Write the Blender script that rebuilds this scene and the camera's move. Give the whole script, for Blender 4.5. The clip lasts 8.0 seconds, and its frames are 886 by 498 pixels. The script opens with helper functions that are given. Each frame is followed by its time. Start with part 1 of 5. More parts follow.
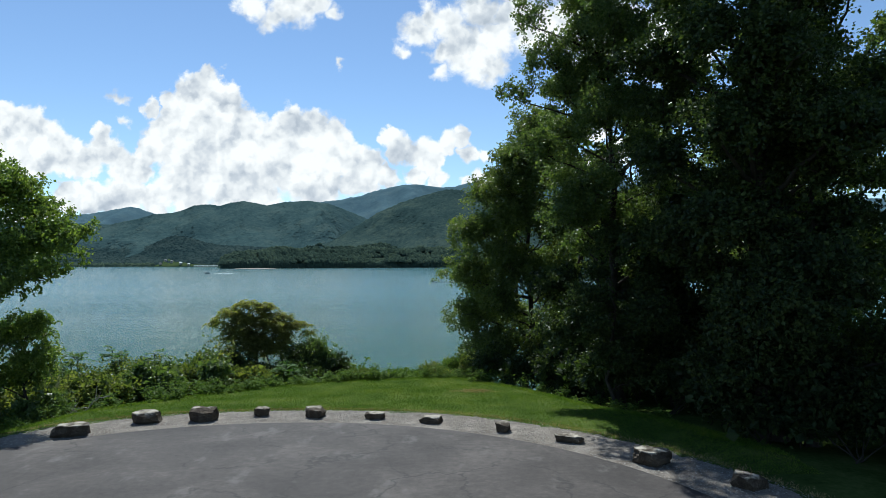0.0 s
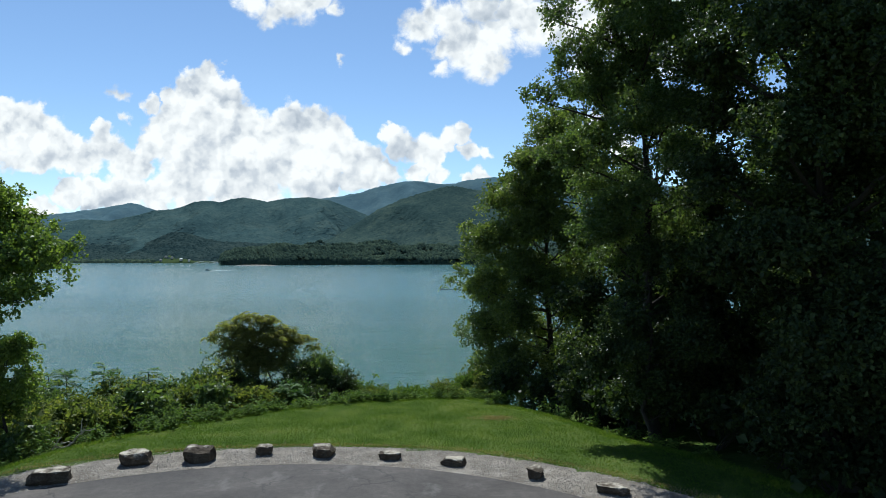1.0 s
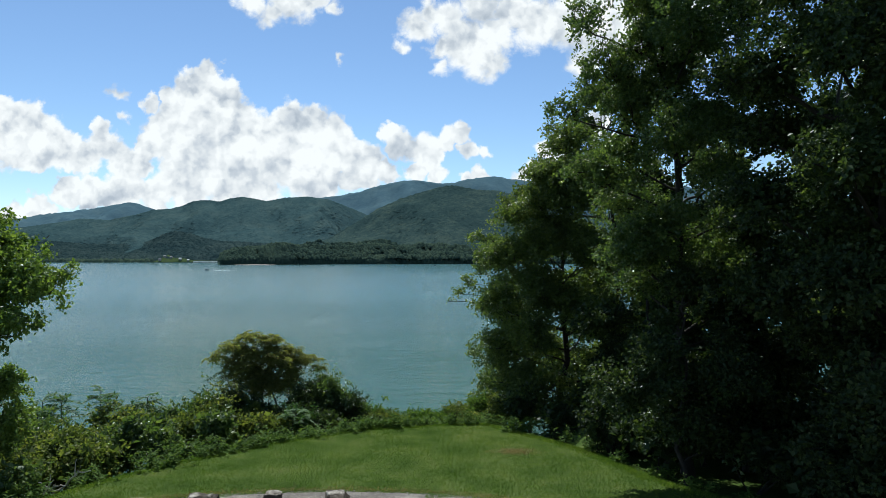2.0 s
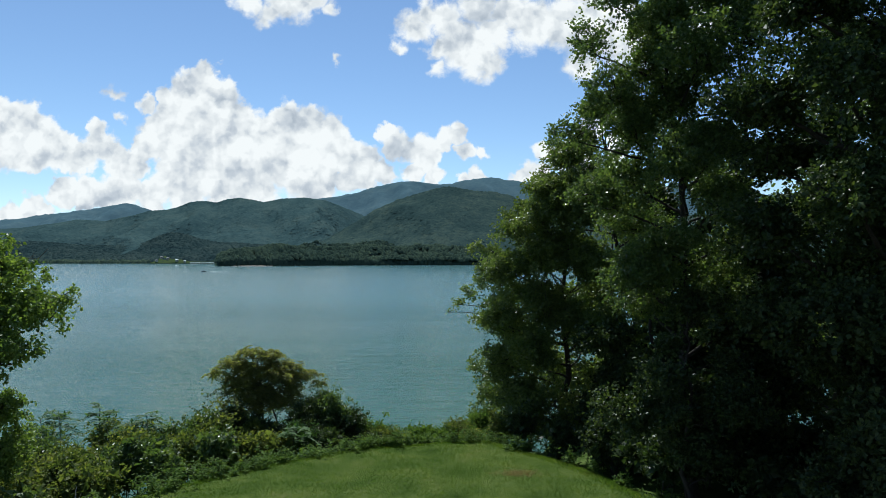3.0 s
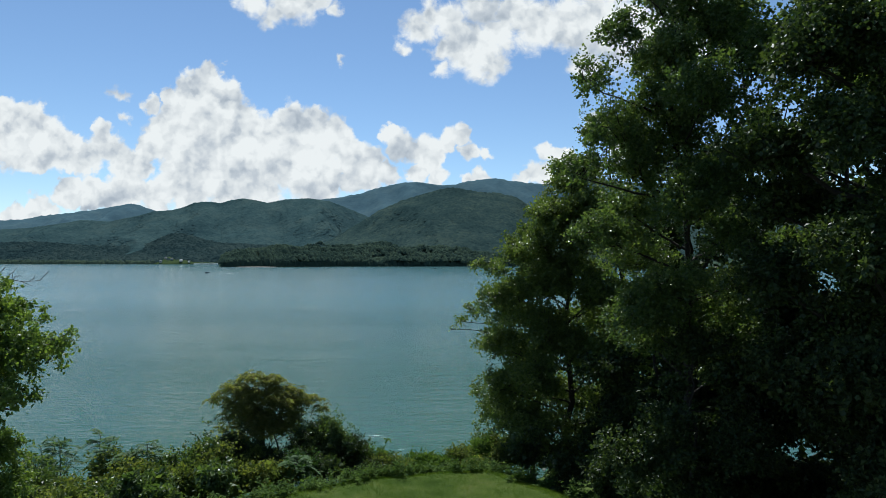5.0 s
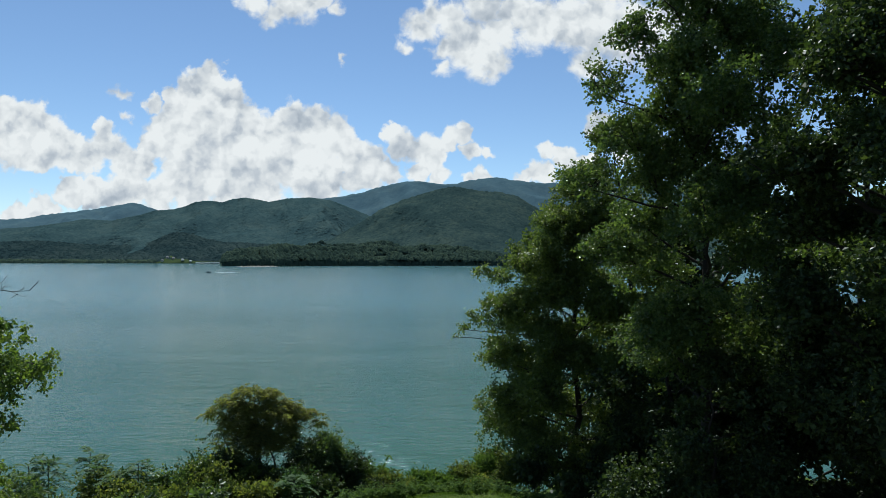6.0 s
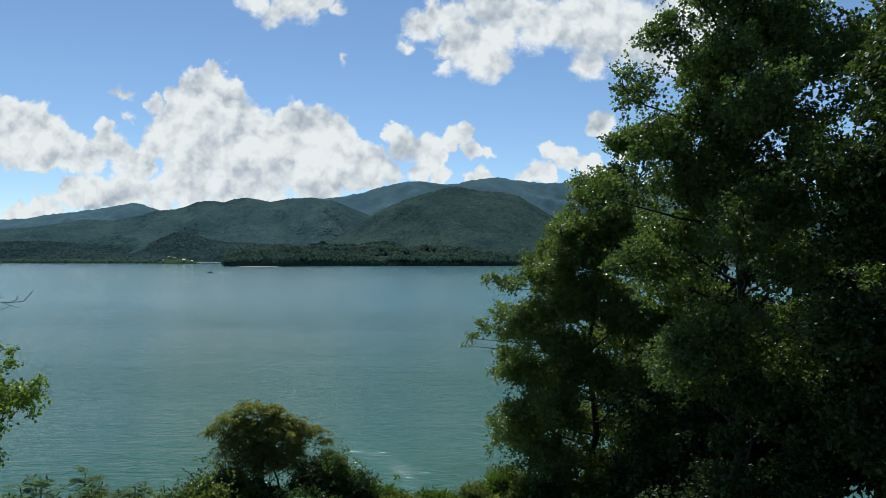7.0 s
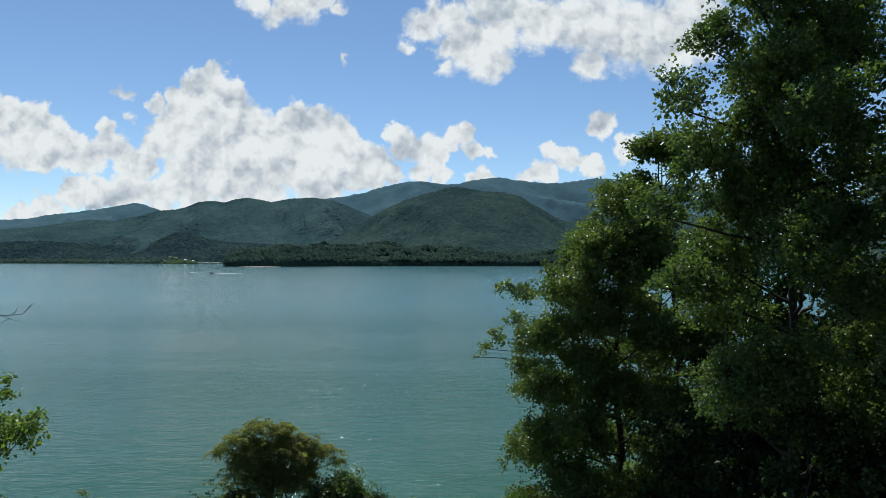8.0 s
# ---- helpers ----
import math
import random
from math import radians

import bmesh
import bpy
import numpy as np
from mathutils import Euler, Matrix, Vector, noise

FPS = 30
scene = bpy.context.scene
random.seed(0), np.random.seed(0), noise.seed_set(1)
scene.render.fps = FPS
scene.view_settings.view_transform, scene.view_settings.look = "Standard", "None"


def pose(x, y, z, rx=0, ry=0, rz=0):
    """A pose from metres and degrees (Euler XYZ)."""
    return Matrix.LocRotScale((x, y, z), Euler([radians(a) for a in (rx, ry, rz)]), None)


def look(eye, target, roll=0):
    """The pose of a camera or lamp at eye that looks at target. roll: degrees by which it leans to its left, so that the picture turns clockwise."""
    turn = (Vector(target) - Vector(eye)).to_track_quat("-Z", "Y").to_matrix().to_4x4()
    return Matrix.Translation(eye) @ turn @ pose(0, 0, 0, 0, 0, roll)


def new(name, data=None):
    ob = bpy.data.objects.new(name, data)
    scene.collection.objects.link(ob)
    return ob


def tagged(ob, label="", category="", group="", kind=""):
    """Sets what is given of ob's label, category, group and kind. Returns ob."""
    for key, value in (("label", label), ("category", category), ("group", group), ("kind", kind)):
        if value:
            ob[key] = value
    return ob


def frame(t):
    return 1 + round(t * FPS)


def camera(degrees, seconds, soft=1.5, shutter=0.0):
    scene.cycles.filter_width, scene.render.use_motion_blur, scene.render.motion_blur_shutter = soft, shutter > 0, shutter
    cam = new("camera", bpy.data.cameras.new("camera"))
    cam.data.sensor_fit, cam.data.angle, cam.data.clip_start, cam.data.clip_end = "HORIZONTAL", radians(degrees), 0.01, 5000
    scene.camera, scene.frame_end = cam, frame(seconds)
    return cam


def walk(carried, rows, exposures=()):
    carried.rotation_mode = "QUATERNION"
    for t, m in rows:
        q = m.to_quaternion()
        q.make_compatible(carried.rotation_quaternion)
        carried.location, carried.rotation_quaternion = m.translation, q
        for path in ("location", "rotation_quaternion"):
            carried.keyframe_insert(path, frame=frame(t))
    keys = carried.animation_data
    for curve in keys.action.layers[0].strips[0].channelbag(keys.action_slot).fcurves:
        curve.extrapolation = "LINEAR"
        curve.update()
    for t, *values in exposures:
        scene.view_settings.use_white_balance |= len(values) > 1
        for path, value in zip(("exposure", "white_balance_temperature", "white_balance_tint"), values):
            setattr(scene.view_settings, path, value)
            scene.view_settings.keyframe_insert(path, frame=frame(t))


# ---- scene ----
# ---- camera ----
cam = camera(66.7, 8.0, soft=0.9)

PATH = [
    (0, (-0.315, 2.686, 5.770), (-0.315, 22.686, 6.150), -0.1),
    (0.5, (-0.621, 3.967, 6.154), (-0.631, 23.957, 6.484), -0.0),
    (1, (-1.076, 5.238, 6.631), (-1.086, 25.238, 6.911), -0.0),
    (1.5, (-1.520, 6.408, 7.155), (-1.530, 26.408, 7.405), 0.0),
    (1.7, (-1.652, 6.694, 7.371), (-1.656, 26.692, 7.619), 0.0),
    (2.8, (-2.078, 7.142, 8.305), (-1.994, 27.140, 8.590), 0.0),
    (3, (-2.061, 7.120, 8.478), (-1.961, 27.120, 8.758), 0.0),
    (3.5, (-2.056, 6.995, 8.840), (-1.966, 26.995, 9.130), 0.1),
    (4, (-1.998, 6.911, 9.236), (-1.948, 26.912, 9.526), 0.0),
    (4.5, (-1.979, 6.924, 9.555), (-1.959, 26.924, 9.855), 0.0),
    (4.7, (-1.984, 7.061, 9.677), (-1.980, 27.059, 9.982), 0.1),
    (5.8, (-2.014, 8.402, 10.347), (-2.063, 28.400, 10.620), 0.0),
    (6, (-2.069, 8.717, 10.476), (-2.119, 28.717, 10.747), 0.1),
    (6.5, (-2.259, 9.476, 10.764), (-2.319, 29.476, 11.014), 0.0),
    (7, (-2.575, 10.302, 11.031), (-2.665, 30.292, 11.301), 0.1),
    (7.5, (-3.022, 11.155, 11.327), (-3.132, 31.155, 11.598), 0.1),
    (8, (-3.474, 11.904, 11.633), (-3.594, 31.904, 11.903), 0.1),
]
walk(cam, [(t, look(eye, aim, roll)) for t, eye, aim, roll in PATH], [(0, 0.34, 5950, 4), (4, 0.17, 5950, 4), (8, 0.03, 5950, 4)])

# ---- world, sun, exposure ----
SUN_AZ, SUN_EL = -14.0, 54.0            # degrees from straight ahead (minus: to the left), and above the horizon
sun_data = bpy.data.lights.new("sun", "SUN")
sun_data.energy, sun_data.angle, sun_data.color = 5.0, radians(0.53), (1.0, 0.97, 0.92)
sun = new("sun", sun_data)
sun_way = Vector((math.sin(radians(SUN_AZ)) * math.cos(radians(SUN_EL)), math.cos(radians(SUN_AZ)) * math.cos(radians(SUN_EL)), math.sin(radians(SUN_EL))))
sun.matrix_world = look(sun_way * 200, (0, 0, 0))


class Nodes:
    """Short hand for building a node tree."""

    def __init__(self, tree):
        self.tree = tree

    def add(self, kind):
        return self.tree.nodes.new(kind)

    def put(self, socket, value):
        if hasattr(value, "is_output"):
            self.tree.links.new(value, socket)
        elif value is not None:
            socket.default_value = value

    def math(self, op, a, b=None, c=None, clamp=False):
        n = self.add("ShaderNodeMath")
        n.operation, n.use_clamp = op, clamp
        for s, v in zip(n.inputs, (a, b, c)):
            self.put(s, v)
        return n.outputs[0]

    def vec(self, op, a, b=None, out=0):
        n = self.add("ShaderNodeVectorMath")
        n.operation = op
        self.put(n.inputs[0], a)
        if b is not None:
            self.put(n.inputs[3 if op == "SCALE" else 1], b)
        return n.outputs[out]

    def noise(self, vector, scale, detail=4.0, rough=0.55, out=0, distortion=0.0):
        n = self.add("ShaderNodeTexNoise")
        self.put(n.inputs["Vector"], vector)
        n.inputs["Scale"].default_value, n.inputs["Detail"].default_value = scale, detail
        n.inputs["Roughness"].default_value, n.inputs["Distortion"].default_value = rough, distortion
        return n.outputs[out]

    def step(self, value, lo, hi, a=0.0, b=1.0, smooth=True):
        n = self.add("ShaderNodeMapRange")
        n.interpolation_type = "SMOOTHSTEP" if smooth else "LINEAR"
        self.put(n.inputs[0], value)
        for i, v in enumerate((lo, hi, a, b)):
            n.inputs[1 + i].default_value = v
        return n.outputs[0]

    def mix(self, f, a, b, blend="MIX"):
        n = self.add("ShaderNodeMix")
        n.data_type, n.blend_type = "RGBA", blend
        self.put(n.inputs[0], f)
        self.put(n.inputs[6], a)
        self.put(n.inputs[7], b)
        return n.outputs[2]

    def ramp(self, f, stops):
        n = self.add("ShaderNodeValToRGB")
        e = n.color_ramp.elements
        while len(e) < len(stops):
            e.new(0.5)
        for el, (p, c) in zip(e, stops):
            el.position, el.color = p, (*c, 1)
        self.put(n.inputs[0], f)
        return n.outputs[0]

    def bump(self, height, strength, distance, normal=None):
        n = self.add("ShaderNodeBump")
        n.inputs["Strength"].default_value, n.inputs["Distance"].default_value = strength, distance
        self.put(n.inputs["Height"], height)
        if normal is not None:
            self.put(n.inputs["Normal"], normal)
        return n.outputs[0]


# Cumulus banks, each a heap of round puffs: (across, up, radius) in degrees-like units of 1/1191 of the distance.
BANK = [(368, 140, 26), (345, 165, 34), (395, 170, 34), (372, 200, 46), (292, 165, 14), (310, 190, 28), (425, 205, 36), (262, 186, 18),
        (300, 235, 52), (390, 260, 70), (465, 245, 52), (512, 205, 27), (548, 220, 36), (590, 240, 34), (520, 280, 66), (625, 272, 34),
        (655, 285, 30), (430, 330, 66), (330, 320, 56), (255, 262, 26), (230, 335, 34), (570, 320, 46), (640, 315, 34), (690, 305, 24)]
LEFT_BANK = [(5, 205, 36), (45, 210, 38), (20, 255, 50), (80, 250, 46), (118, 272, 34), (174, 236, 20), (190, 262, 34), (225, 285, 32),
             (150, 290, 30), (250, 295, 24), (60, 290, 24), (-50, 230, 60), (120, 345, 26), (165, 350, 30), (205, 355, 30), (70, 372, 28),
             (20, 380, 26), (280, 350, 40), (340, 360, 30)]
RIGHT_BANK = [(690, 232, 14), (712, 255, 26), (752, 262, 34), (790, 250, 22), (815, 238, 14), (832, 262, 17), (858, 268, 13), (760, 288, 24),
              (735, 308, 20), (770, 318, 18), (850, 308, 16), (825, 318, 14), (930, 308, 20), (958, 310, 20), (962, 268, 17), (1000, 285, 26),
              (1040, 296, 20), (1062, 222, 24), (1100, 262, 24), (985, 272, 12)]
HIGH_BANK = [(740, 46, 22), (765, 22, 18), (795, 40, 26), (815, 76, 34), (850, 92, 34), (868, 112, 22), (780, 84, 18), (880, 62, 26), (845, 16, 26),
             (905, 20, 30), (950, 34, 38), (1000, 44, 36), (1050, 50, 44), (1110, 60, 48), (1165, 70, 52), (1040, 108, 22), (1225, 40, 50),
             (785, 124, 12), (716, 84, 10)]
TOP_BANK = [(450, 2, 22), (482, 22, 22), (515, 6, 28), (550, 2, 24), (595, 22, 12), (604, 108, 5), (215, 164, 10), (218, 206, 7)]


def build_world():
    world = bpy.data.worlds.new("sky")
    scene.world = world
    world.use_nodes = True
    n = Nodes(world.node_tree)
    n.tree.nodes.clear()
    sky = n.add("ShaderNodeTexSky")
    sky.sky_type, sky.sun_disc, sky.sun_elevation, sky.sun_rotation = "NISHITA", False, radians(SUN_EL), radians(SUN_AZ)
    sky.altitude, sky.air_density, sky.dust_density, sky.ozone_density = 1200.0, 0.95, 0.1, 1.7
    way = n.add("ShaderNodeTexCoord").outputs["Generated"]
    sep = n.add("ShaderNodeSeparateXYZ")
    n.put(sep.inputs[0], way)
    x, y, z = sep.outputs
    ahead = n.math("MAXIMUM", y, 0.05)
    flat = n.add("ShaderNodeCombineXYZ")
    n.put(flat.inputs[0], n.math("DIVIDE", x, ahead))
    n.put(flat.inputs[1], n.math("DIVIDE", z, ahead))
    p = flat.outputs[0]
    big = n.vec("SCALE", n.vec("SUBTRACT", n.noise(p, 17, 3, 0.55, 1), (0.5, 0.5, 0.5)), 0.055)
    fine = n.vec("SCALE", n.vec("SUBTRACT", n.noise(p, 55, 5, 0.6, 1), (0.5, 0.5, 0.5)), 0.026)
    q = n.vec("MULTIPLY", n.vec("ADD", p, n.vec("ADD", big, fine)), (1, 1, 0))

    def heaped(banks, swell):
        total = None
        for cx, cy, r in sum(banks, []):
            d = n.vec("DISTANCE", q, ((cx - 784) / 1191, (459 - cy) / 1191, 0), out=1)
            k = min(1.0, 0.35 + r / 45)
            v = n.math("MULTIPLY_ADD", d, -1191 / (r * swell) * k, k)
            total = v if total is None else n.math("SMOOTH_MAX", total, v, 0.12)
        return total

    low, high = heaped((BANK, LEFT_BANK, RIGHT_BANK), 1.24), heaped((HIGH_BANK, TOP_BANK), 1.42)
    heap = n.math("MAXIMUM", low, high)

    def billow(at):
        """Rounded heads on heads, as on a cauliflower."""
        total = None
        for scale, amount in ((9, 0.46), (20, 0.37), (46, 0.23), (105, 0.11)):
            v = n.add("ShaderNodeTexVoronoi")
            v.feature, v.voronoi_dimensions = "SMOOTH_F1", "2D"
            n.put(v.inputs["Vector"], at)
            v.inputs["Scale"].default_value, v.inputs["Smoothness"].default_value = scale, 0.22
            total = n.math("MULTIPLY", v.outputs["Distance"], -amount) if total is None else n.math("MULTIPLY_ADD", v.outputs["Distance"], -amount, total)
        return n.math("ADD", total, 0.62)

    bent = n.vec("ADD", p, n.vec("SCALE", fine, 0.7))
    heads = billow(bent)
    wisp = n.math("MULTIPLY_ADD", n.noise(p, 60, 8, 0.65), 0.30, n.math("MULTIPLY_ADD", heads, 0.5, -0.25))
    thin = n.math("MULTIPLY_ADD", n.noise(p, 34, 9, 0.7, distortion=0.6), 0.95, -0.36)
    cover_front = n.math("MAXIMUM", n.step(n.math("ADD", low, wisp), -0.02, 0.26), n.step(n.math("ADD", high, thin), -0.06, 0.52))
    # the rest of the sky, which is never looked at: scattered fair-weather clouds of the same kind
    up = n.math("MAXIMUM", z, 0.08)
    dome = n.add("ShaderNodeCombineXYZ")
    n.put(dome.inputs[0], n.math("DIVIDE", x, up))
    n.put(dome.inputs[1], n.math("DIVIDE", y, up))
    cover_rest = n.math("MULTIPLY", n.step(n.noise(dome.outputs[0], 1.3, 7, 0.6), 0.60, 0.70), n.step(z, 0.02, 0.2))
    front = n.math("MULTIPLY", n.step(y, 0.30, 0.55), n.step(n.math("DIVIDE", z, ahead), 0.75, 0.5))
    cover = n.math("ADD", n.math("MULTIPLY", front, cover_front), n.math("MULTIPLY", n.math("SUBTRACT", 1.0, front), cover_rest), clamp=True)
    # billows: bright crowns, grey hollows and bases
    soft = n.math("SUBTRACT", n.noise(n.vec("ADD", p, big), 13, 5, 0.55), n.noise(n.vec("ADD", n.vec("ADD", p, big), (-0.008, 0.030, 0)), 13, 5, 0.55))
    edge = n.math("SUBTRACT", heads, billow(n.vec("ADD", bent, (-0.007, 0.018, 0))))
    relief = n.math("MULTIPLY_ADD", edge, 1.4, n.math("MULTIPLY", soft, 0.75))
    body = n.step(heap, 0.25, 0.85, 0.0, 0.08)
    light = n.math("SUBTRACT", n.math("ADD", relief, 0.97), body)
    cloud = n.ramp(n.math("MULTIPLY", light, 0.8, clamp=True), [(0.36, (0.57, 0.605, 0.665)), (0.54, (0.77, 0.785, 0.82)), (0.69, (0.98, 0.965, 0.955)), (0.90, (1.19, 1.15, 1.11))])
    blue = n.add("ShaderNodeBackground")
    n.put(blue.inputs[0], sky.outputs[0])
    blue.inputs[1].default_value = 0.100
    white = n.add("ShaderNodeBackground")
    n.put(white.inputs[0], cloud)
    white.inputs[1].default_value = 0.70
    both = n.add("ShaderNodeMixShader")
    n.put(both.inputs[0], cover)
    n.put(both.inputs[1], blue.outputs[0])
    n.put(both.inputs[2], white.outputs[0])
    n.put(n.add("ShaderNodeOutputWorld").inputs[0], both.outputs[0])


build_world()


# ---- materials ----
def material(name):
    m = bpy.data.materials.new(name)
    m.use_nodes = True
    n = Nodes(m.node_tree)
    n.tree.nodes.clear()
    return m, n, n.add("ShaderNodeOutputMaterial"), n.add("ShaderNodeBsdfPrincipled")


def leaf_material(name, dark, mid, light, through_light=0.35, gloss=0.42, sheen=0.3):
    """Leaves: each its own shade, light passes through them."""
    m, n, out, b = material(name)
    island = n.add("ShaderNodeNewGeometry").outputs["Random Per Island"]
    place = n.add("ShaderNodeTexCoord").outputs["Object"]
    patch = n.noise(place, 0.55, 3)
    f = n.math("ADD", n.math("MULTIPLY", island, 0.65), n.math("MULTIPLY_ADD", patch, 1.1, -0.37), clamp=True)
    colour = n.ramp(f, [(0.05, dark), (0.5, mid), (0.95, light)])
    n.put(b.inputs["Base Color"], colour)
    b.inputs["Roughness"].default_value = gloss
    b.inputs["Specular IOR Level"].default_value = sheen
    t = n.add("ShaderNodeBsdfTranslucent")
    n.put(t.inputs[0], n.mix(1.0, colour, (1.25, 1.3, 0.6, 1), "MULTIPLY"))
    s = n.add("ShaderNodeMixShader")
    s.inputs[0].default_value = through_light
    n.put(s.inputs[1], b.outputs[0])
    n.put(s.inputs[2], t.outputs[0])
    n.put(out.inputs[0], s.outputs[0])
    return m


def rough_material(name, stops, scale, bump_scale, bump_depth, roughness=0.9, fine=None, sheen=0.3):
    """A matt surface: colour at two scales from a ramp, and relief."""
    m, n, out, b = material(name)
    place = n.add("ShaderNodeTexCoord").outputs["Object"]
    coarse = n.noise(place, scale, 4, 0.6)
    grain = n.noise(place, fine or scale * 14, 5, 0.65)
    f = n.math("ADD", n.math("MULTIPLY", coarse, 0.6), n.math("MULTIPLY", grain, 0.4))
    n.put(b.inputs["Base Color"], n.ramp(f, stops))
    b.inputs["Roughness"].default_value = roughness
    b.inputs["Specular IOR Level"].default_value = sheen
    n.put(b.inputs["Normal"], n.bump(n.noise(place, bump_scale, 6, 0.65), 0.8, bump_depth))
    n.put(out.inputs[0], b.outputs[0])
    return m


def forest_material(name, dark, mid, light, crown_size):
    """Woods seen from afar: every crown its own green."""
    m, n, out, b = material(name)
    place = n.add("ShaderNodeTexCoord").outputs["Object"]
    island = n.add("ShaderNodeNewGeometry").outputs["Random Per Island"]
    cell = n.add("ShaderNodeTexVoronoi")
    n.put(cell.inputs["Vector"], place)
    cell.inputs["Scale"].default_value = 1 / crown_size
    tone = n.add("ShaderNodeSeparateColor")
    n.put(tone.inputs[0], cell.outputs["Color"])
    stand = n.noise(place, 0.006, 4, 0.6)
    f = n.math("ADD", n.math("MULTIPLY_ADD", tone.outputs[0], 0.3, n.math("MULTIPLY", island, 0.40)), n.math("MULTIPLY_ADD", stand, 1.3, -0.50), clamp=True)
    n.put(b.inputs["Base Color"], n.ramp(f, [(0.05, dark), (0.5, mid), (0.95, light)]))
    b.inputs["Roughness"].default_value = 0.95
    b.inputs["Specular IOR Level"].default_value = 0.0
    n.put(b.inputs["Normal"], n.bump(n.noise(place, 0.35, 4, 0.7), 0.8, 2.0))
    n.put(out.inputs[0], b.outputs[0])
    return m


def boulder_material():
    """Quarried sandstone: grainy brown; sun on the tops is painted in as paler stone."""
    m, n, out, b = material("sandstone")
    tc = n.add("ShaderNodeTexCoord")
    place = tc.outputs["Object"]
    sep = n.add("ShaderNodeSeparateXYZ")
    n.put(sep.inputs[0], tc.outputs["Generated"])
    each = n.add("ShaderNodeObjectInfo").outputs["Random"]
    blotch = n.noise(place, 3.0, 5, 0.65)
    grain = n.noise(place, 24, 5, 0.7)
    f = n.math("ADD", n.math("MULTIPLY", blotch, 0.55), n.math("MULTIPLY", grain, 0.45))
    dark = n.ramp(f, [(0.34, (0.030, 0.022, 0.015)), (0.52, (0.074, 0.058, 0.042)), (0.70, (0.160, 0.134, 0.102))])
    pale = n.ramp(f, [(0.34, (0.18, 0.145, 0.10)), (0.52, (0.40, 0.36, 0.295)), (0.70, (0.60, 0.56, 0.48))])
    # height mask for the painted sunlit top, ragged with the blotches
    top_light = n.math("ADD", sep.outputs[2], n.math("MULTIPLY_ADD", blotch, 0.5, n.math("MULTIPLY_ADD", each, -0.10, -0.22)))
    n.put(b.inputs["Base Color"], n.mix(n.step(top_light, 0.84, 0.98), dark, pale))
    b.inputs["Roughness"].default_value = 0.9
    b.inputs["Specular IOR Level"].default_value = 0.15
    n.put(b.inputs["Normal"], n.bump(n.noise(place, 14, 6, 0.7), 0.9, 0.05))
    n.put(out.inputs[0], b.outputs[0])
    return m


def water_material():
    m, n, out, b = material("lake_water")
    place = n.add("ShaderNodeTexCoord").outputs["Object"]
    stretched = n.vec("MULTIPLY", place, (0.34, 1.0, 1.0))
    tint = n.noise(n.vec("MULTIPLY", place, (0.25, 1.0, 1.0)), 0.012, 3)
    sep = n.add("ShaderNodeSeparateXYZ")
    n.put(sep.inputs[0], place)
    # greener inshore; offshore, sky reflection is put into the paler blue base colour
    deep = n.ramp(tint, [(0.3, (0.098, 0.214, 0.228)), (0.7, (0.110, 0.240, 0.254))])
    near_tint = n.ramp(tint, [(0.3, (0.027, 0.082, 0.050)), (0.7, (0.032, 0.095, 0.058))])
    n.put(b.inputs["Base Color"], n.mix(n.step(sep.outputs[1], 60, 420), near_tint, deep))
    b.inputs["IOR"].default_value = 1.333
    b.inputs["Roughness"].default_value = 0.10
    calm = n.noise(n.vec("MULTIPLY", place, (0.12, 1.0, 1.0)), 0.03, 4, 0.6)
    ripples = n.noise(stretched, 1.5, 4, 0.6, distortion=0.5)
    swell = n.noise(stretched, 0.42, 3, 0.5, distortion=0.3)
    h = n.math("MULTIPLY", n.math("MULTIPLY_ADD", swell, 1.3, n.math("MULTIPLY_ADD", ripples, 0.7, n.math("MULTIPLY", n.noise(stretched, 5.5, 2, 0.5), 0.14))), n.step(calm, 0.35, 0.65, 0.72, 1.1))
    # thin lines of livelier ripples, where the breeze touches the lake
    breeze = n.math("MULTIPLY_ADD", n.noise(place, 0.012, 3), 26.0, sep.outputs[1])
    line = n.math("MULTIPLY", n.step(n.math("ABSOLUTE", n.math("SUBTRACT", breeze, 307.0)), 1.0, 5.0, 1.0, 0.0), n.step(n.noise(place, 0.03, 2), 0.42, 0.55))
    h = n.math("MULTIPLY", h, n.math("MULTIPLY_ADD", line, 0.7, 1.0))
    n.put(b.inputs["Normal"], n.bump(h, 0.8, 0.26))
    n.put(out.inputs[0], b.outputs[0])
    return m


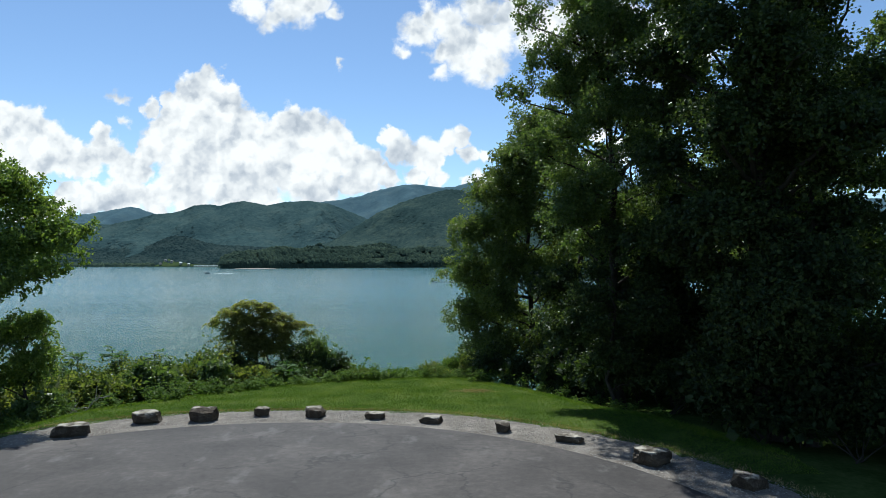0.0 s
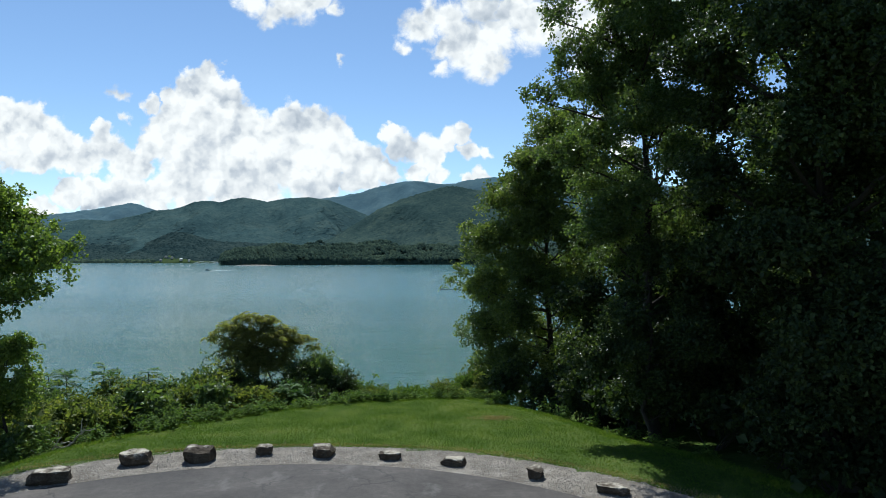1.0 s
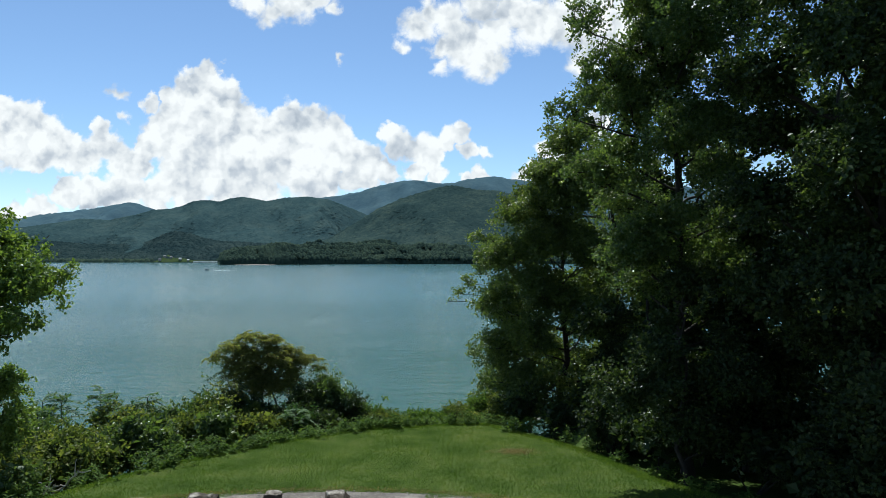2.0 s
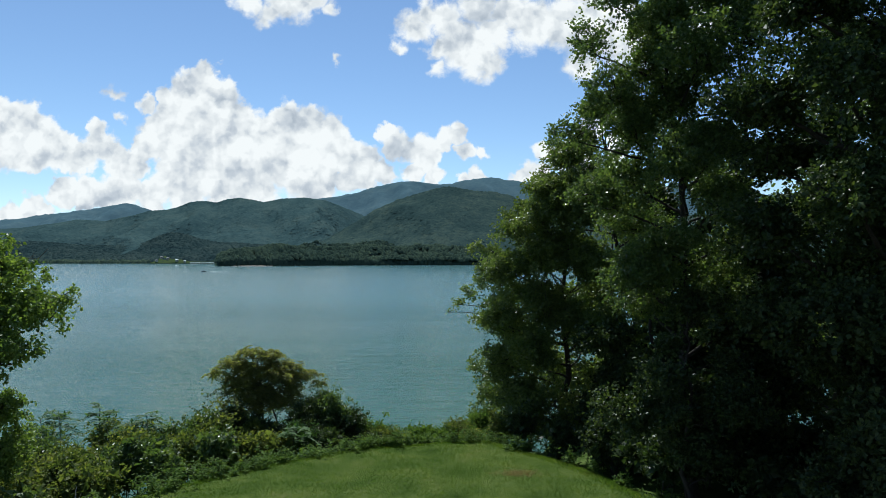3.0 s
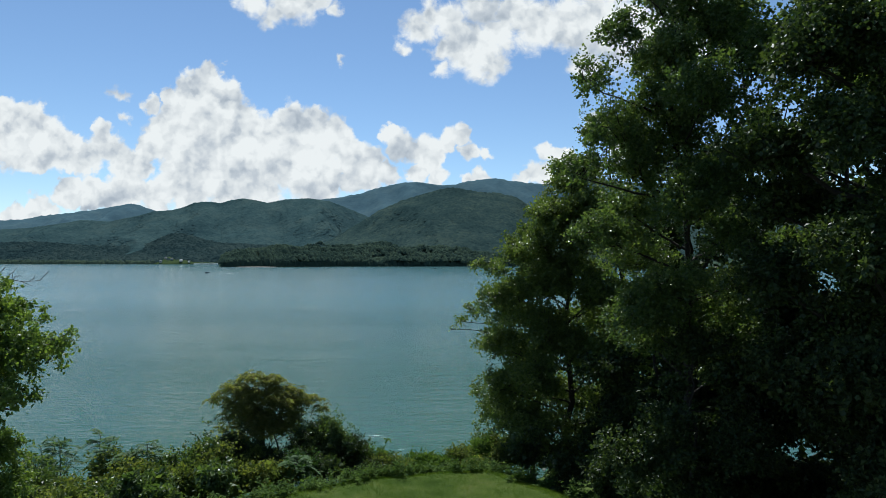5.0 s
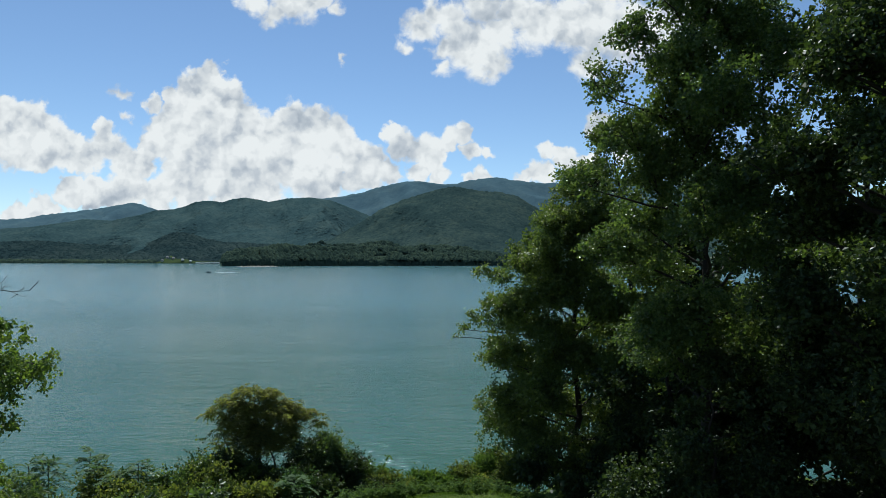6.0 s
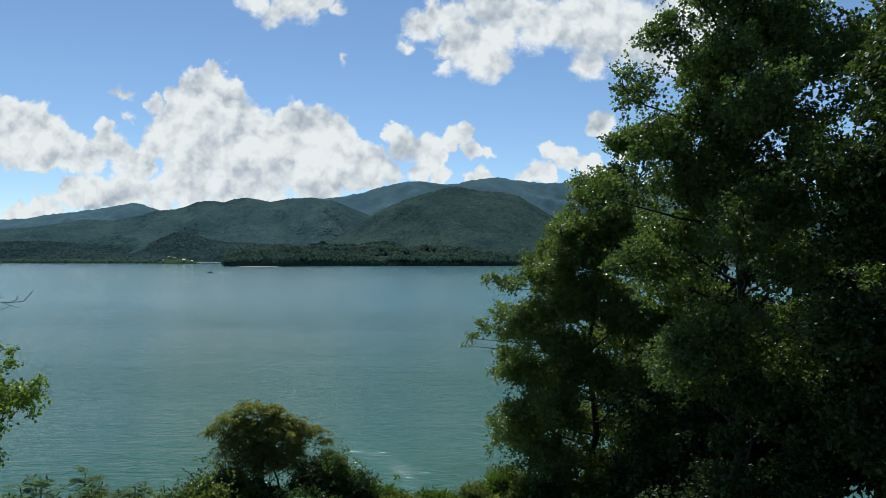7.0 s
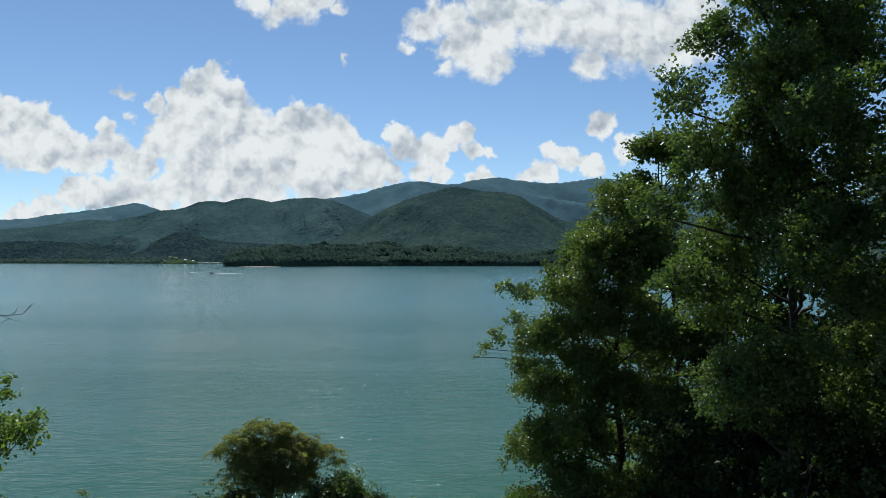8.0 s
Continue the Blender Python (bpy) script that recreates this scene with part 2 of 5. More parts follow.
def asphalt_material():
    m, n, out, b = material("old_asphalt")
    place = n.add("ShaderNodeTexCoord").outputs["Object"]
    wear = n.noise(place, 0.35, 5, 0.6, distortion=0.5)
    grain = n.noise(place, 60, 3, 0.7)
    base = n.ramp(n.math("ADD", n.math("MULTIPLY_ADD", wear, 0.50, n.math("MULTIPLY", n.noise(place, 4.5, 5, 0.7), 0.28)), n.math("MULTIPLY", grain, 0.22)),
                  [(0.38, (0.019, 0.0152, 0.0132)), (0.52, (0.043, 0.0360, 0.0320)), (0.66, (0.092, 0.079, 0.070))])
    spots = n.step(n.noise(n.vec("MULTIPLY", place, (1.0, 0.55, 1.0)), 0.9, 6, 0.65), 0.55, 0.70)
    base = n.mix(n.math("MULTIPLY", spots, 0.55), base, (0.112, 0.104, 0.097, 1))
    warp = n.vec("ADD", place, n.vec("SCALE", n.noise(place, 1.4, 4, 0.6, 1), 0.9))
    cell = n.add("ShaderNodeTexVoronoi")
    cell.feature = "DISTANCE_TO_EDGE"
    n.put(cell.inputs["Vector"], warp)
    cell.inputs["Scale"].default_value = 0.36
    crack = n.math("MULTIPLY", n.step(cell.outputs["Distance"], 0.005, 0.016, 1.0, 0.0), n.step(n.noise(place, 0.45, 2), 0.44, 0.52))
    n.put(b.inputs["Base Color"], n.mix(n.math("MULTIPLY", crack, 0.62), base, (0.012, 0.011, 0.010, 1)))
    b.inputs["Roughness"].default_value = 0.82
    b.inputs["Specular IOR Level"].default_value = 0.35
    n.put(b.inputs["Normal"], n.bump(n.math("SUBTRACT", grain, crack), 0.6, 0.006))
    n.put(out.inputs[0], b.outputs[0])
    return m


def island_material(name, stops, roughness=0.85, scale=20.0, bump_depth=0.01):
    """Loose pieces, each its own shade."""
    m, n, out, b = material(name)
    place = n.add("ShaderNodeTexCoord").outputs["Object"]
    island = n.add("ShaderNodeNewGeometry").outputs["Random Per Island"]
    grain = n.noise(place, scale, 4, 0.6)
    n.put(b.inputs["Base Color"], n.ramp(n.math("ADD", n.math("MULTIPLY", island, 0.7), n.math("MULTIPLY", grain, 0.3)), stops))
    b.inputs["Roughness"].default_value = roughness
    n.put(b.inputs["Normal"], n.bump(grain, 0.5, bump_depth))
    n.put(out.inputs[0], b.outputs[0])
    return m


def plain_material(name, colour, roughness=0.5, metal=0.0):
    m, n, out, b = material(name)
    place = n.add("ShaderNodeTexCoord").outputs["Object"]
    f = n.noise(place, 3.0, 4)
    n.put(b.inputs["Base Color"], n.ramp(f, [(0.3, tuple(c * 0.85 for c in colour)), (0.7, colour)]))
    b.inputs["Roughness"].default_value, b.inputs["Metallic"].default_value = roughness, metal
    n.put(out.inputs[0], b.outputs[0])
    return m


MAT_POPLAR = leaf_material("poplar_leaves", (0.043, 0.073, 0.023), (0.083, 0.129, 0.038), (0.170, 0.215, 0.065), 0.44, 0.36, 0.4)
# leaf tone between lit and deep shade, with the shade put into its colour
MAT_HALF_SHADE = leaf_material("half_shade_leaves", (0.019, 0.034, 0.011), (0.036, 0.059, 0.019), (0.100, 0.130, 0.040), 0.36, 0.42, 0.28)
MAT_SHORE = leaf_material("shore_tree_leaves", (0.054, 0.082, 0.023), (0.106, 0.148, 0.040), (0.195, 0.232, 0.063), 0.45, 0.40, 0.4)
# darkest leaf tone: the deep shade under the trees is put into its colour
MAT_SHADE_LEAF = leaf_material("shade_green_leaves", (0.015, 0.027, 0.010), (0.028, 0.045, 0.016), (0.080, 0.105, 0.035), 0.29, 0.50, 0.18)
MAT_LOCUST = leaf_material("locust_leaves", (0.054, 0.094, 0.024), (0.120, 0.182, 0.040), (0.240, 0.305, 0.066), 0.48, 0.45, 0.4)
MAT_HEDGE = leaf_material("bramble_leaves", (0.042, 0.068, 0.022), (0.118, 0.150, 0.040), (0.255, 0.262, 0.066), 0.46, 0.6, 0.15)
MAT_WEED = leaf_material("weed_leaves", (0.045, 0.085, 0.020), (0.095, 0.155, 0.034), (0.175, 0.240, 0.058), 0.42, 0.7, 0.1)
MAT_SUMAC = leaf_material("sumac_leaves", (0.035, 0.080, 0.022), (0.060, 0.120, 0.034), (0.100, 0.170, 0.048), 0.4, 0.7)
MAT_MIMOSA = leaf_material("mimosa_leaves", (0.090, 0.120, 0.040), (0.205, 0.190, 0.066), (0.255, 0.310, 0.098), 0.58, 0.6, 0.15)
MAT_BARK = rough_material("bark", [(0.3, (0.018, 0.015, 0.012)), (0.6, (0.045, 0.038, 0.031)), (0.8, (0.090, 0.079, 0.066))], 2.0, 14, 0.03)
MAT_GREY_TWIG = rough_material("bare_twig", [(0.3, (0.05, 0.042, 0.035)), (0.7, (0.13, 0.115, 0.10))], 3.0, 20, 0.01)
MAT_BLEACHED = rough_material("bleached_wood", [(0.3, (0.22, 0.19, 0.155)), (0.7, (0.46, 0.42, 0.36))], 3.0, 24, 0.01)
MAT_GROUND = rough_material("turf", [(0.34, (0.028, 0.048, 0.012)), (0.48, (0.056, 0.084, 0.022)), (0.60, (0.084, 0.110, 0.033)), (0.74, (0.140, 0.122, 0.062))], 0.55, 25, 0.03, fine=5, sheen=0.0)
MAT_GRASS = leaf_material("grass_blades", (0.048, 0.096, 0.013), (0.102, 0.172, 0.025), (0.200, 0.240, 0.050), 0.36, 0.8, 0.0)
MAT_STRAW = leaf_material("dry_grass_blades", (0.14, 0.108, 0.052), (0.28, 0.22, 0.11), (0.40, 0.34, 0.18), 0.3, 0.8)
MAT_GRAVEL_BED = rough_material("gravel_bed", [(0.34, (0.088, 0.072, 0.056)), (0.5, (0.180, 0.155, 0.126)), (0.66, (0.32, 0.285, 0.242))], 1.2, 45, 0.03, fine=26)
MAT_PEBBLE = island_material("pebbles", [(0.1, (0.112, 0.096, 0.078)), (0.5, (0.235, 0.208, 0.176)), (0.9, (0.44, 0.405, 0.355))])
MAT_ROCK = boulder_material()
MAT_ASPHALT = asphalt_material()
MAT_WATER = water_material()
# thin blue haze over the near hill is put into these greens
MAT_WOODS_NEAR_HAZE = forest_material("woods_near_haze", (0.016, 0.032, 0.034), (0.033, 0.056, 0.052), (0.064, 0.088, 0.070), 9)
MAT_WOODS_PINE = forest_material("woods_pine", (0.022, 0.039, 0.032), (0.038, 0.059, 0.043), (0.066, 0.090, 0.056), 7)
# cloud shade on the low hill is put into this darker, bluish green
MAT_WOODS_CLOUD_SHADE = forest_material("woods_cloud_shade", (0.014, 0.027, 0.030), (0.022, 0.040, 0.041), (0.042, 0.062, 0.056), 9)
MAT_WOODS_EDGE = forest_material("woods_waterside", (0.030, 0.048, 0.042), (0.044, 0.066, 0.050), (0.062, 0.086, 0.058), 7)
# aerial haze painted into the colours, bluer and paler on the farther ridge
MAT_WOODS_MID_HAZE = forest_material("woods_mid_haze", (0.026, 0.052, 0.056), (0.044, 0.076, 0.076), (0.074, 0.106, 0.094), 12)
MAT_WOODS_FAR_HAZE = forest_material("woods_far_haze", (0.050, 0.090, 0.112), (0.066, 0.112, 0.132), (0.086, 0.132, 0.144), 22)
MAT_SAND = rough_material("shore_sand", [(0.3, (0.22, 0.18, 0.14)), (0.7, (0.34, 0.29, 0.24))], 0.1, 1, 0.1)
MAT_MEADOW = rough_material("meadow", [(0.3, (0.035, 0.060, 0.024)), (0.7, (0.085, 0.11, 0.045))], 0.03, 0.5, 0.3, sheen=0.0)
MAT_WHITE = plain_material("white_paint", (0.80, 0.80, 0.78), 0.4)
MAT_DARK_HULL = plain_material("dark_hull", (0.05, 0.06, 0.08), 0.3)
MAT_ROOF = plain_material("roof_shingle", (0.22, 0.21, 0.21), 0.8)
MAT_WOOD_WALL = plain_material("painted_siding", (0.42, 0.38, 0.32), 0.7)
MAT_GLASS = plain_material("dark_glass", (0.03, 0.04, 0.05), 0.08)
MAT_FOAM = rough_material("wake_foam", [(0.3, (0.55, 0.60, 0.62)), (0.7, (0.85, 0.88, 0.88))], 0.4, 3, 0.05)


# ---- mesh helpers ----
def raw_mesh(name, co, faces, mat, smooth=False):
    """A mesh from arrays: co (n, 3), faces (m, 3 or 4)."""
    co, faces = np.asarray(co, np.float32), np.asarray(faces, np.int32)
    me = bpy.data.meshes.new(name)
    m, k = faces.shape
    me.vertices.add(len(co))
    me.vertices.foreach_set("co", co.ravel())
    me.loops.add(m * k)
    me.loops.foreach_set("vertex_index", faces.ravel())
    me.polygons.add(m)
    me.polygons.foreach_set("loop_start", np.arange(m, dtype=np.int32) * k)
    me.polygons.foreach_set("use_smooth", np.full(m, smooth))
    me.materials.append(mat)
    me.update(calc_edges=True)
    return me


def part(name, me, parent, label=""):
    ob = new(name, me)
    ob.parent = parent
    return tagged(ob, label)


def thing(name, base, label, category, group=""):
    ob = new(name)
    ob.location = base
    ob.empty_display_size = 0.2
    return tagged(ob, label, category, group)


def tube(points, radii, sides=7):
    """A tapered tube along points; ends closed to a tip. Returns verts and quads."""
    pts = np.asarray(points, float)
    tang = np.gradient(pts, axis=0)
    tang /= np.linalg.norm(tang, axis=1)[:, None] + 1e-9
    ref = np.where(np.abs(tang[:, 2:3]) > 0.9, [[1.0, 0, 0]], [[0, 0, 1.0]])
    a = np.cross(tang, ref)
    a /= np.linalg.norm(a, axis=1)[:, None] + 1e-9
    b = np.cross(tang, a)
    ang = np.arange(sides) / sides * 2 * np.pi
    ring = a[:, None, :] * np.cos(ang)[None, :, None] + b[:, None, :] * np.sin(ang)[None, :, None]
    co = (pts[:, None, :] + ring * np.asarray(radii, float)[:, None, None]).reshape(-1, 3)
    i, j = np.meshgrid(np.arange(len(pts) - 1), np.arange(sides), indexing="ij")
    jn = (j + 1) % sides
    f = np.stack([i * sides + j, i * sides + jn, (i + 1) * sides + jn, (i + 1) * sides + j], -1).reshape(-1, 4)
    return co, f


def join(pieces):
    co, f, off = [], [], 0
    for c, q in pieces:
        co.append(c)
        f.append(q + off)
        off += len(c)
    return np.concatenate(co), np.concatenate(f)


def unit(v):
    return v / (np.linalg.norm(v, axis=-1, keepdims=True) + 1e-9)


def kites(rng, at, along, size, width=0.75, fold=0.18, lift=0.6):
    """One folded leaf at every place: a kite of two triangles. along: its axis; lift: how much its face turns up."""
    n = len(at)
    along = unit(along)
    face = unit(rng.normal(size=(n, 3)) * (1 - lift) + np.array([0, 0, 1.0]) * lift)
    side = unit(np.cross(along, face))
    face = np.cross(side, along)
    size = np.asarray(size)[:, None] if np.ndim(size) else size
    tip, mid = at + along * size, at + along * size * 0.45
    out = side * size * width * 0.5
    up = face * size * fold
    co = np.stack([at, mid + out + up, tip, mid - out + up], 1).reshape(-1, 3)
    k = np.arange(n)[:, None] * 4
    f = np.concatenate([k + [0, 1, 2], k + [0, 2, 3]], 1).reshape(-1, 3)
    return co, f


def boughs(rng, lobes, count):
    """Places of leafy boughs: in separate heads of foliage on each ellipsoid lobe (x, y, z, across, height)."""
    lobes = np.asarray(lobes, float)
    w = lobes[:, 3] ** 2 * lobes[:, 4] ** 0.5
    pick = rng.choice(len(lobes), count, p=w / w.sum())
    heads = 13
    toward = unit(rng.normal(size=(len(lobes), heads, 3)))
    toward[..., 2] = np.where(toward[..., 2] < -0.5, -toward[..., 2] * 0.6, toward[..., 2])
    out = rng.uniform(0.30, 0.78, (len(lobes), heads, 1))
    girth = rng.uniform(0.42, 0.70, (len(lobes), heads))
    head = rng.integers(0, heads, count)
    d = unit(rng.normal(size=(count, 3)))
    d[:, 2] = np.where(d[:, 2] < -0.35, -d[:, 2] * 0.7, d[:, 2])
    r = rng.uniform(0.25, 1.0, count) ** 0.45
    L = lobes[pick]
    at = L[:, :3] + (toward[pick, head] * out[pick, head] + d * (r * girth[pick, head])[:, None] * [1, 1, 0.8]) * L[:, [3, 3, 4]]
    return at, unit(d + toward[pick, head] * 0.6), pick


def foliage(rng, at, way, leaves, spread, size, droop=0.25, width=0.75, lift=0.5):
    """Leafy sprays: several short twigs of leaves round each bough place."""
    n = len(at)
    sub = 5
    tw = unit(way[:, None, :] * 0.55 + rng.normal(size=(n, sub, 3)) * 0.8 + np.array([0, 0, 0.1]))
    per = max(1, leaves // sub)
    s = rng.uniform(0.1, 1.0, (n, sub, per, 1))
    size_n = spread * rng.uniform(0.6, 1.25, (n, 1, 1, 1))
    p = at[:, None, None, :] + tw[:, :, None, :] * s * size_n
    p[..., 2:3] -= droop * s ** 2 * size_n * 0.6
    p = p + rng.normal(size=p.shape) * spread * 0.13
    along = tw[:, :, None, :] * 0.5 + rng.normal(size=p.shape) * 0.75 - np.array([0, 0, droop])
    p, along = p.reshape(-1, 3), along.reshape(-1, 3)
    return kites(rng, p, along, size * rng.uniform(0.6, 1.25, len(p)), width=width, lift=lift)


def feathered(rng, at, way, fronds, length, droop=0.6, pairs=8):
    """Sprays of long arching leaves, each with narrow leaflets in pairs along its stalk."""
    n = len(at)
    d = unit(way[:, None, :] * [0.7, 0.7, 0.35] + rng.normal(size=(n, fronds, 3)) * [0.75, 0.75, 0.3]).reshape(-1, 3)
    L = length * rng.uniform(0.7, 1.25, (len(d), 1, 1))
    s = np.linspace(0.12, 1.0, pairs)[None, :, None]
    stalk = np.repeat(at, fronds, 0)[:, None, :] + d[:, None, :] * L * s - np.array([0, 0, 1.0]) * droop * L * s ** 2
    side = unit(np.cross(d, [0, 0, 1.0]))[:, None, :]
    tilt = d[:, None, :] * 0.5 - np.array([0, 0, 0.25])
    shape = np.sin(np.pi * (0.18 + 0.72 * s)) * L * 0.34
    p = np.concatenate([stalk, stalk], 1).reshape(-1, 3)
    along = np.concatenate([np.broadcast_to(side + tilt, stalk.shape), np.broadcast_to(tilt - side, stalk.shape)], 1).reshape(-1, 3)
    size = np.broadcast_to(np.concatenate([shape, shape], 1), (len(d), 2 * pairs, 1)).reshape(-1)
    return kites(rng, p, along, size, 0.36, 0.04, 0.45)


def wander(rng, a, b, n, sway):
    """A slightly crooked line from a to b."""
    a, b = np.asarray(a, float), np.asarray(b, float)
    s = np.linspace(0, 1, n)[:, None]
    off = np.cumsum(rng.normal(size=(n, 3)), 0)
    off -= off[0] + (off[-1] - off[0]) * s
    return a + (b - a) * s + off * sway


def tree(name, base, lobes, count, label, mat, seed, trunk_r=0.22, leaf=0.15, leaves=40, spread=0.75, group="", category="tree", droop=0.25, lift=0.45, stems=1, core=0.6, frond=0.0):
    """A broad-leaved tree: tapered trunk, limbs that carry the crown's lobes, twigs, and leaves. lobes in world metres."""
    rng = np.random.default_rng(seed)
    base = np.asarray(base, float)
    lobes = np.asarray(lobes, float)
    lobes[:, :3] -= base
    th = thing(name, base, label, category, group)
    peak = (lobes[:, 2] + lobes[:, 4]).max() * 0.93
    high = lobes[np.argmax(lobes[:, 2])]
    lean = np.array([high[0], high[1], peak])
    spine = None
    for k in range(stems):
        foot = np.array([0, 0, -0.25]) + (rng.normal(size=3) * [0.35, 0.35, 0] if k else 0)
        goal = lean * [0.8, 0.8, 1] if k == 0 else lobes[k % len(lobes), :3]
        line = wander(rng, foot, goal, 12, 0.10 + 0.006 * peak)
        s = np.linspace(0, 1, 12)
        co, f = tube(line, trunk_r * (0.95 ** k) * ((1 - s) ** 0.8 * 0.93 + 0.05) + trunk_r * 0.5 * np.exp(-s * 40), 9)
        part("trunk", raw_mesh("trunk", co, f, MAT_BARK, True), th)
        spine = line if spine is None else spine
    at, way, pick = boughs(rng, lobes, count)
    for j, L in enumerate(lobes):
        h = np.clip((L[2] - L[4] * 0.9) / max(peak, 0.1), 0.12, 0.9)
        start = np.array([np.interp(h, np.linspace(0, 1, 12), spine[:, c]) for c in range(3)])
        limb = wander(rng, start, L[:3], 7, 0.07)
        r0 = trunk_r * (0.42 - 0.2 * h)
        bough = part("limb", raw_mesh("limb", *tube(limb, np.linspace(r0, r0 * 0.35, 7), 6), MAT_BARK, True), th)
        twigs = []
        mine = np.nonzero(pick == j)[0]
        for i in mine[:8]:
            mid = L[:3] + rng.normal(size=3) * 0.15
            twigs.append(tube(wander(rng, mid, at[i], 4, 0.06), np.linspace(r0 * 0.38, 0.012, 4), 4))
        if twigs:
            part("twig_spray", raw_mesh("twig_spray", *join(twigs), MAT_BARK, True), bough)
    outer = feathered(rng, at, way, leaves, frond, droop) if frond else foliage(rng, at, way, leaves, spread, leaf, droop, 0.85, lift)
    inner = lobes.copy()
    inner[:, 3:] *= 0.5
    deep, deep_way, _ = boughs(rng, inner, int(count * core))
    filled = foliage(rng, deep, deep_way, 14, spread * 0.9, leaf * 1.35, droop, 0.95, lift)
    co, f = join([outer, filled])
    part("crown", raw_mesh("crown", co, f, mat), th)
    return th


def tall_lobes(rng, foot, z0, z1, reach, n, tilt=(0.0, 0.0)):
    """Lobes of a tall forest tree: golden-angle whorls that shorten towards the top."""
    out = []
    for k in range(n):
        h = k / (n - 1)
        env = reach * (0.62 + 0.5 * math.sin(math.pi * min(1, h * 1.05 + 0.12))) * (1 - 0.62 * h ** 3)
        a = k * 2.39996 + rng.uniform(-0.5, 0.5)
        d = env * rng.uniform(0.35, 0.82)
        r = env * rng.uniform(0.28, 0.48)
        out.append((foot[0] + math.cos(a) * d + tilt[0] * h, foot[1] + math.sin(a) * d + tilt[1] * h, z0 + (z1 - z0) * h, r, r * rng.uniform(0.75, 1.15)))
    out.append((foot[0] + tilt[0], foot[1] + tilt[1], z1, reach * 0.35, reach * 0.45))
    return out


def shrub(name, base, across, high, label, mat, seed, leaf=0.11, count=None, leaves=30, group="", category="shrub", width=0.7, lobes=None, spread=0.35):
    """A bush of several stems; foliage over the whole of it down to the ground."""
    rng = np.random.default_rng(seed)
    base = np.asarray(base, float)
    th = thing(name, base, label, category, group)
    if lobes is None:
        k = 7 + int(across * 3)
        lobes = [(rng.uniform(-1, 1) * across * 0.55, rng.uniform(-1, 1) * across * 0.5, high * rng.uniform(0.3, 0.72), across * rng.uniform(0.3, 0.5), high * rng.uniform(0.22, 0.36)) for _ in range(k)]
    count = count or int(70 * across * (0.6 + high))
    at, way, pick = boughs(rng, lobes, count)
    shoots = rng.random(count) < 0.18
    at += way * np.where(shoots, rng.uniform(0.1, 0.45, count), 0.0)[:, None] * np.array([across, across, high * 0.45])
    at[:, 2] = np.maximum(at[:, 2], 0.05)
    stems = []
    for i in range(0, count, max(1, count // 5)):
        stems.append(tube(wander(rng, (rng.normal() * 0.15, rng.normal() * 0.15, -0.15), at[i], 6, 0.05), np.linspace(0.03, 0.008, 6), 5))
    for co, f in stems:
        part("stem", raw_mesh("stem", co, f, MAT_BARK, True), th)
    outer = foliage(rng, at, way, leaves, spread, leaf, 0.15, width)
    inner = np.asarray(lobes, float)
    inner[:, 3:] *= 0.65
    deep, deep_way, _ = boughs(rng, inner, max(6, count // 3))
    co, f = join([outer, foliage(rng, deep, deep_way, 10, spread * 0.9, leaf * 2.0, 0.15, 0.9)])
    part("foliage", raw_mesh("foliage", co, f, mat), th)
    return th


def weed_clump(base, across, high, seed, label):
    """Herbs at the lawn's edge: upright stalks with leaves all along them."""
    rng = np.random.default_rng(seed)
    th = thing("weed_clump", base, label, "weed", "weeds along the lawn")
    at, along = [], []
    for k in range(int(26 * across) + 8):
        foot = np.array([rng.normal() * across * 0.45, rng.normal() * across * 0.4, 0.0])
        top = foot + np.array([rng.normal() * 0.16, rng.normal() * 0.16, high * rng.uniform(0.45, 1.1)])
        line = wander(rng, foot - [0, 0, 0.1], top, 5, 0.03)
        if k < 5:
            co, f = tube(line, np.linspace(0.012, 0.005, 5), 4)
            part("stalk", raw_mesh("stalk", co, f, MAT_WEED, True), th)
        n = 15
        s = np.sort(rng.uniform(0.05, 1.0, n))
        a = np.arange(n) * 2.39996 + rng.uniform(0, 6)
        at.append(np.stack([np.interp(s, np.linspace(0, 1, 5), line[:, c]) for c in range(3)], 1))
        along.append(np.stack([np.cos(a), np.sin(a), rng.uniform(-0.1, 0.7, n)], 1))
    at, along = np.concatenate(at), np.concatenate(along)
    co, f = kites(rng, at, along, rng.uniform(0.10, 0.22, len(at)), 0.42, 0.08, 0.7)
    part("foliage", raw_mesh("foliage", co, f, MAT_WEED), th)
    return th


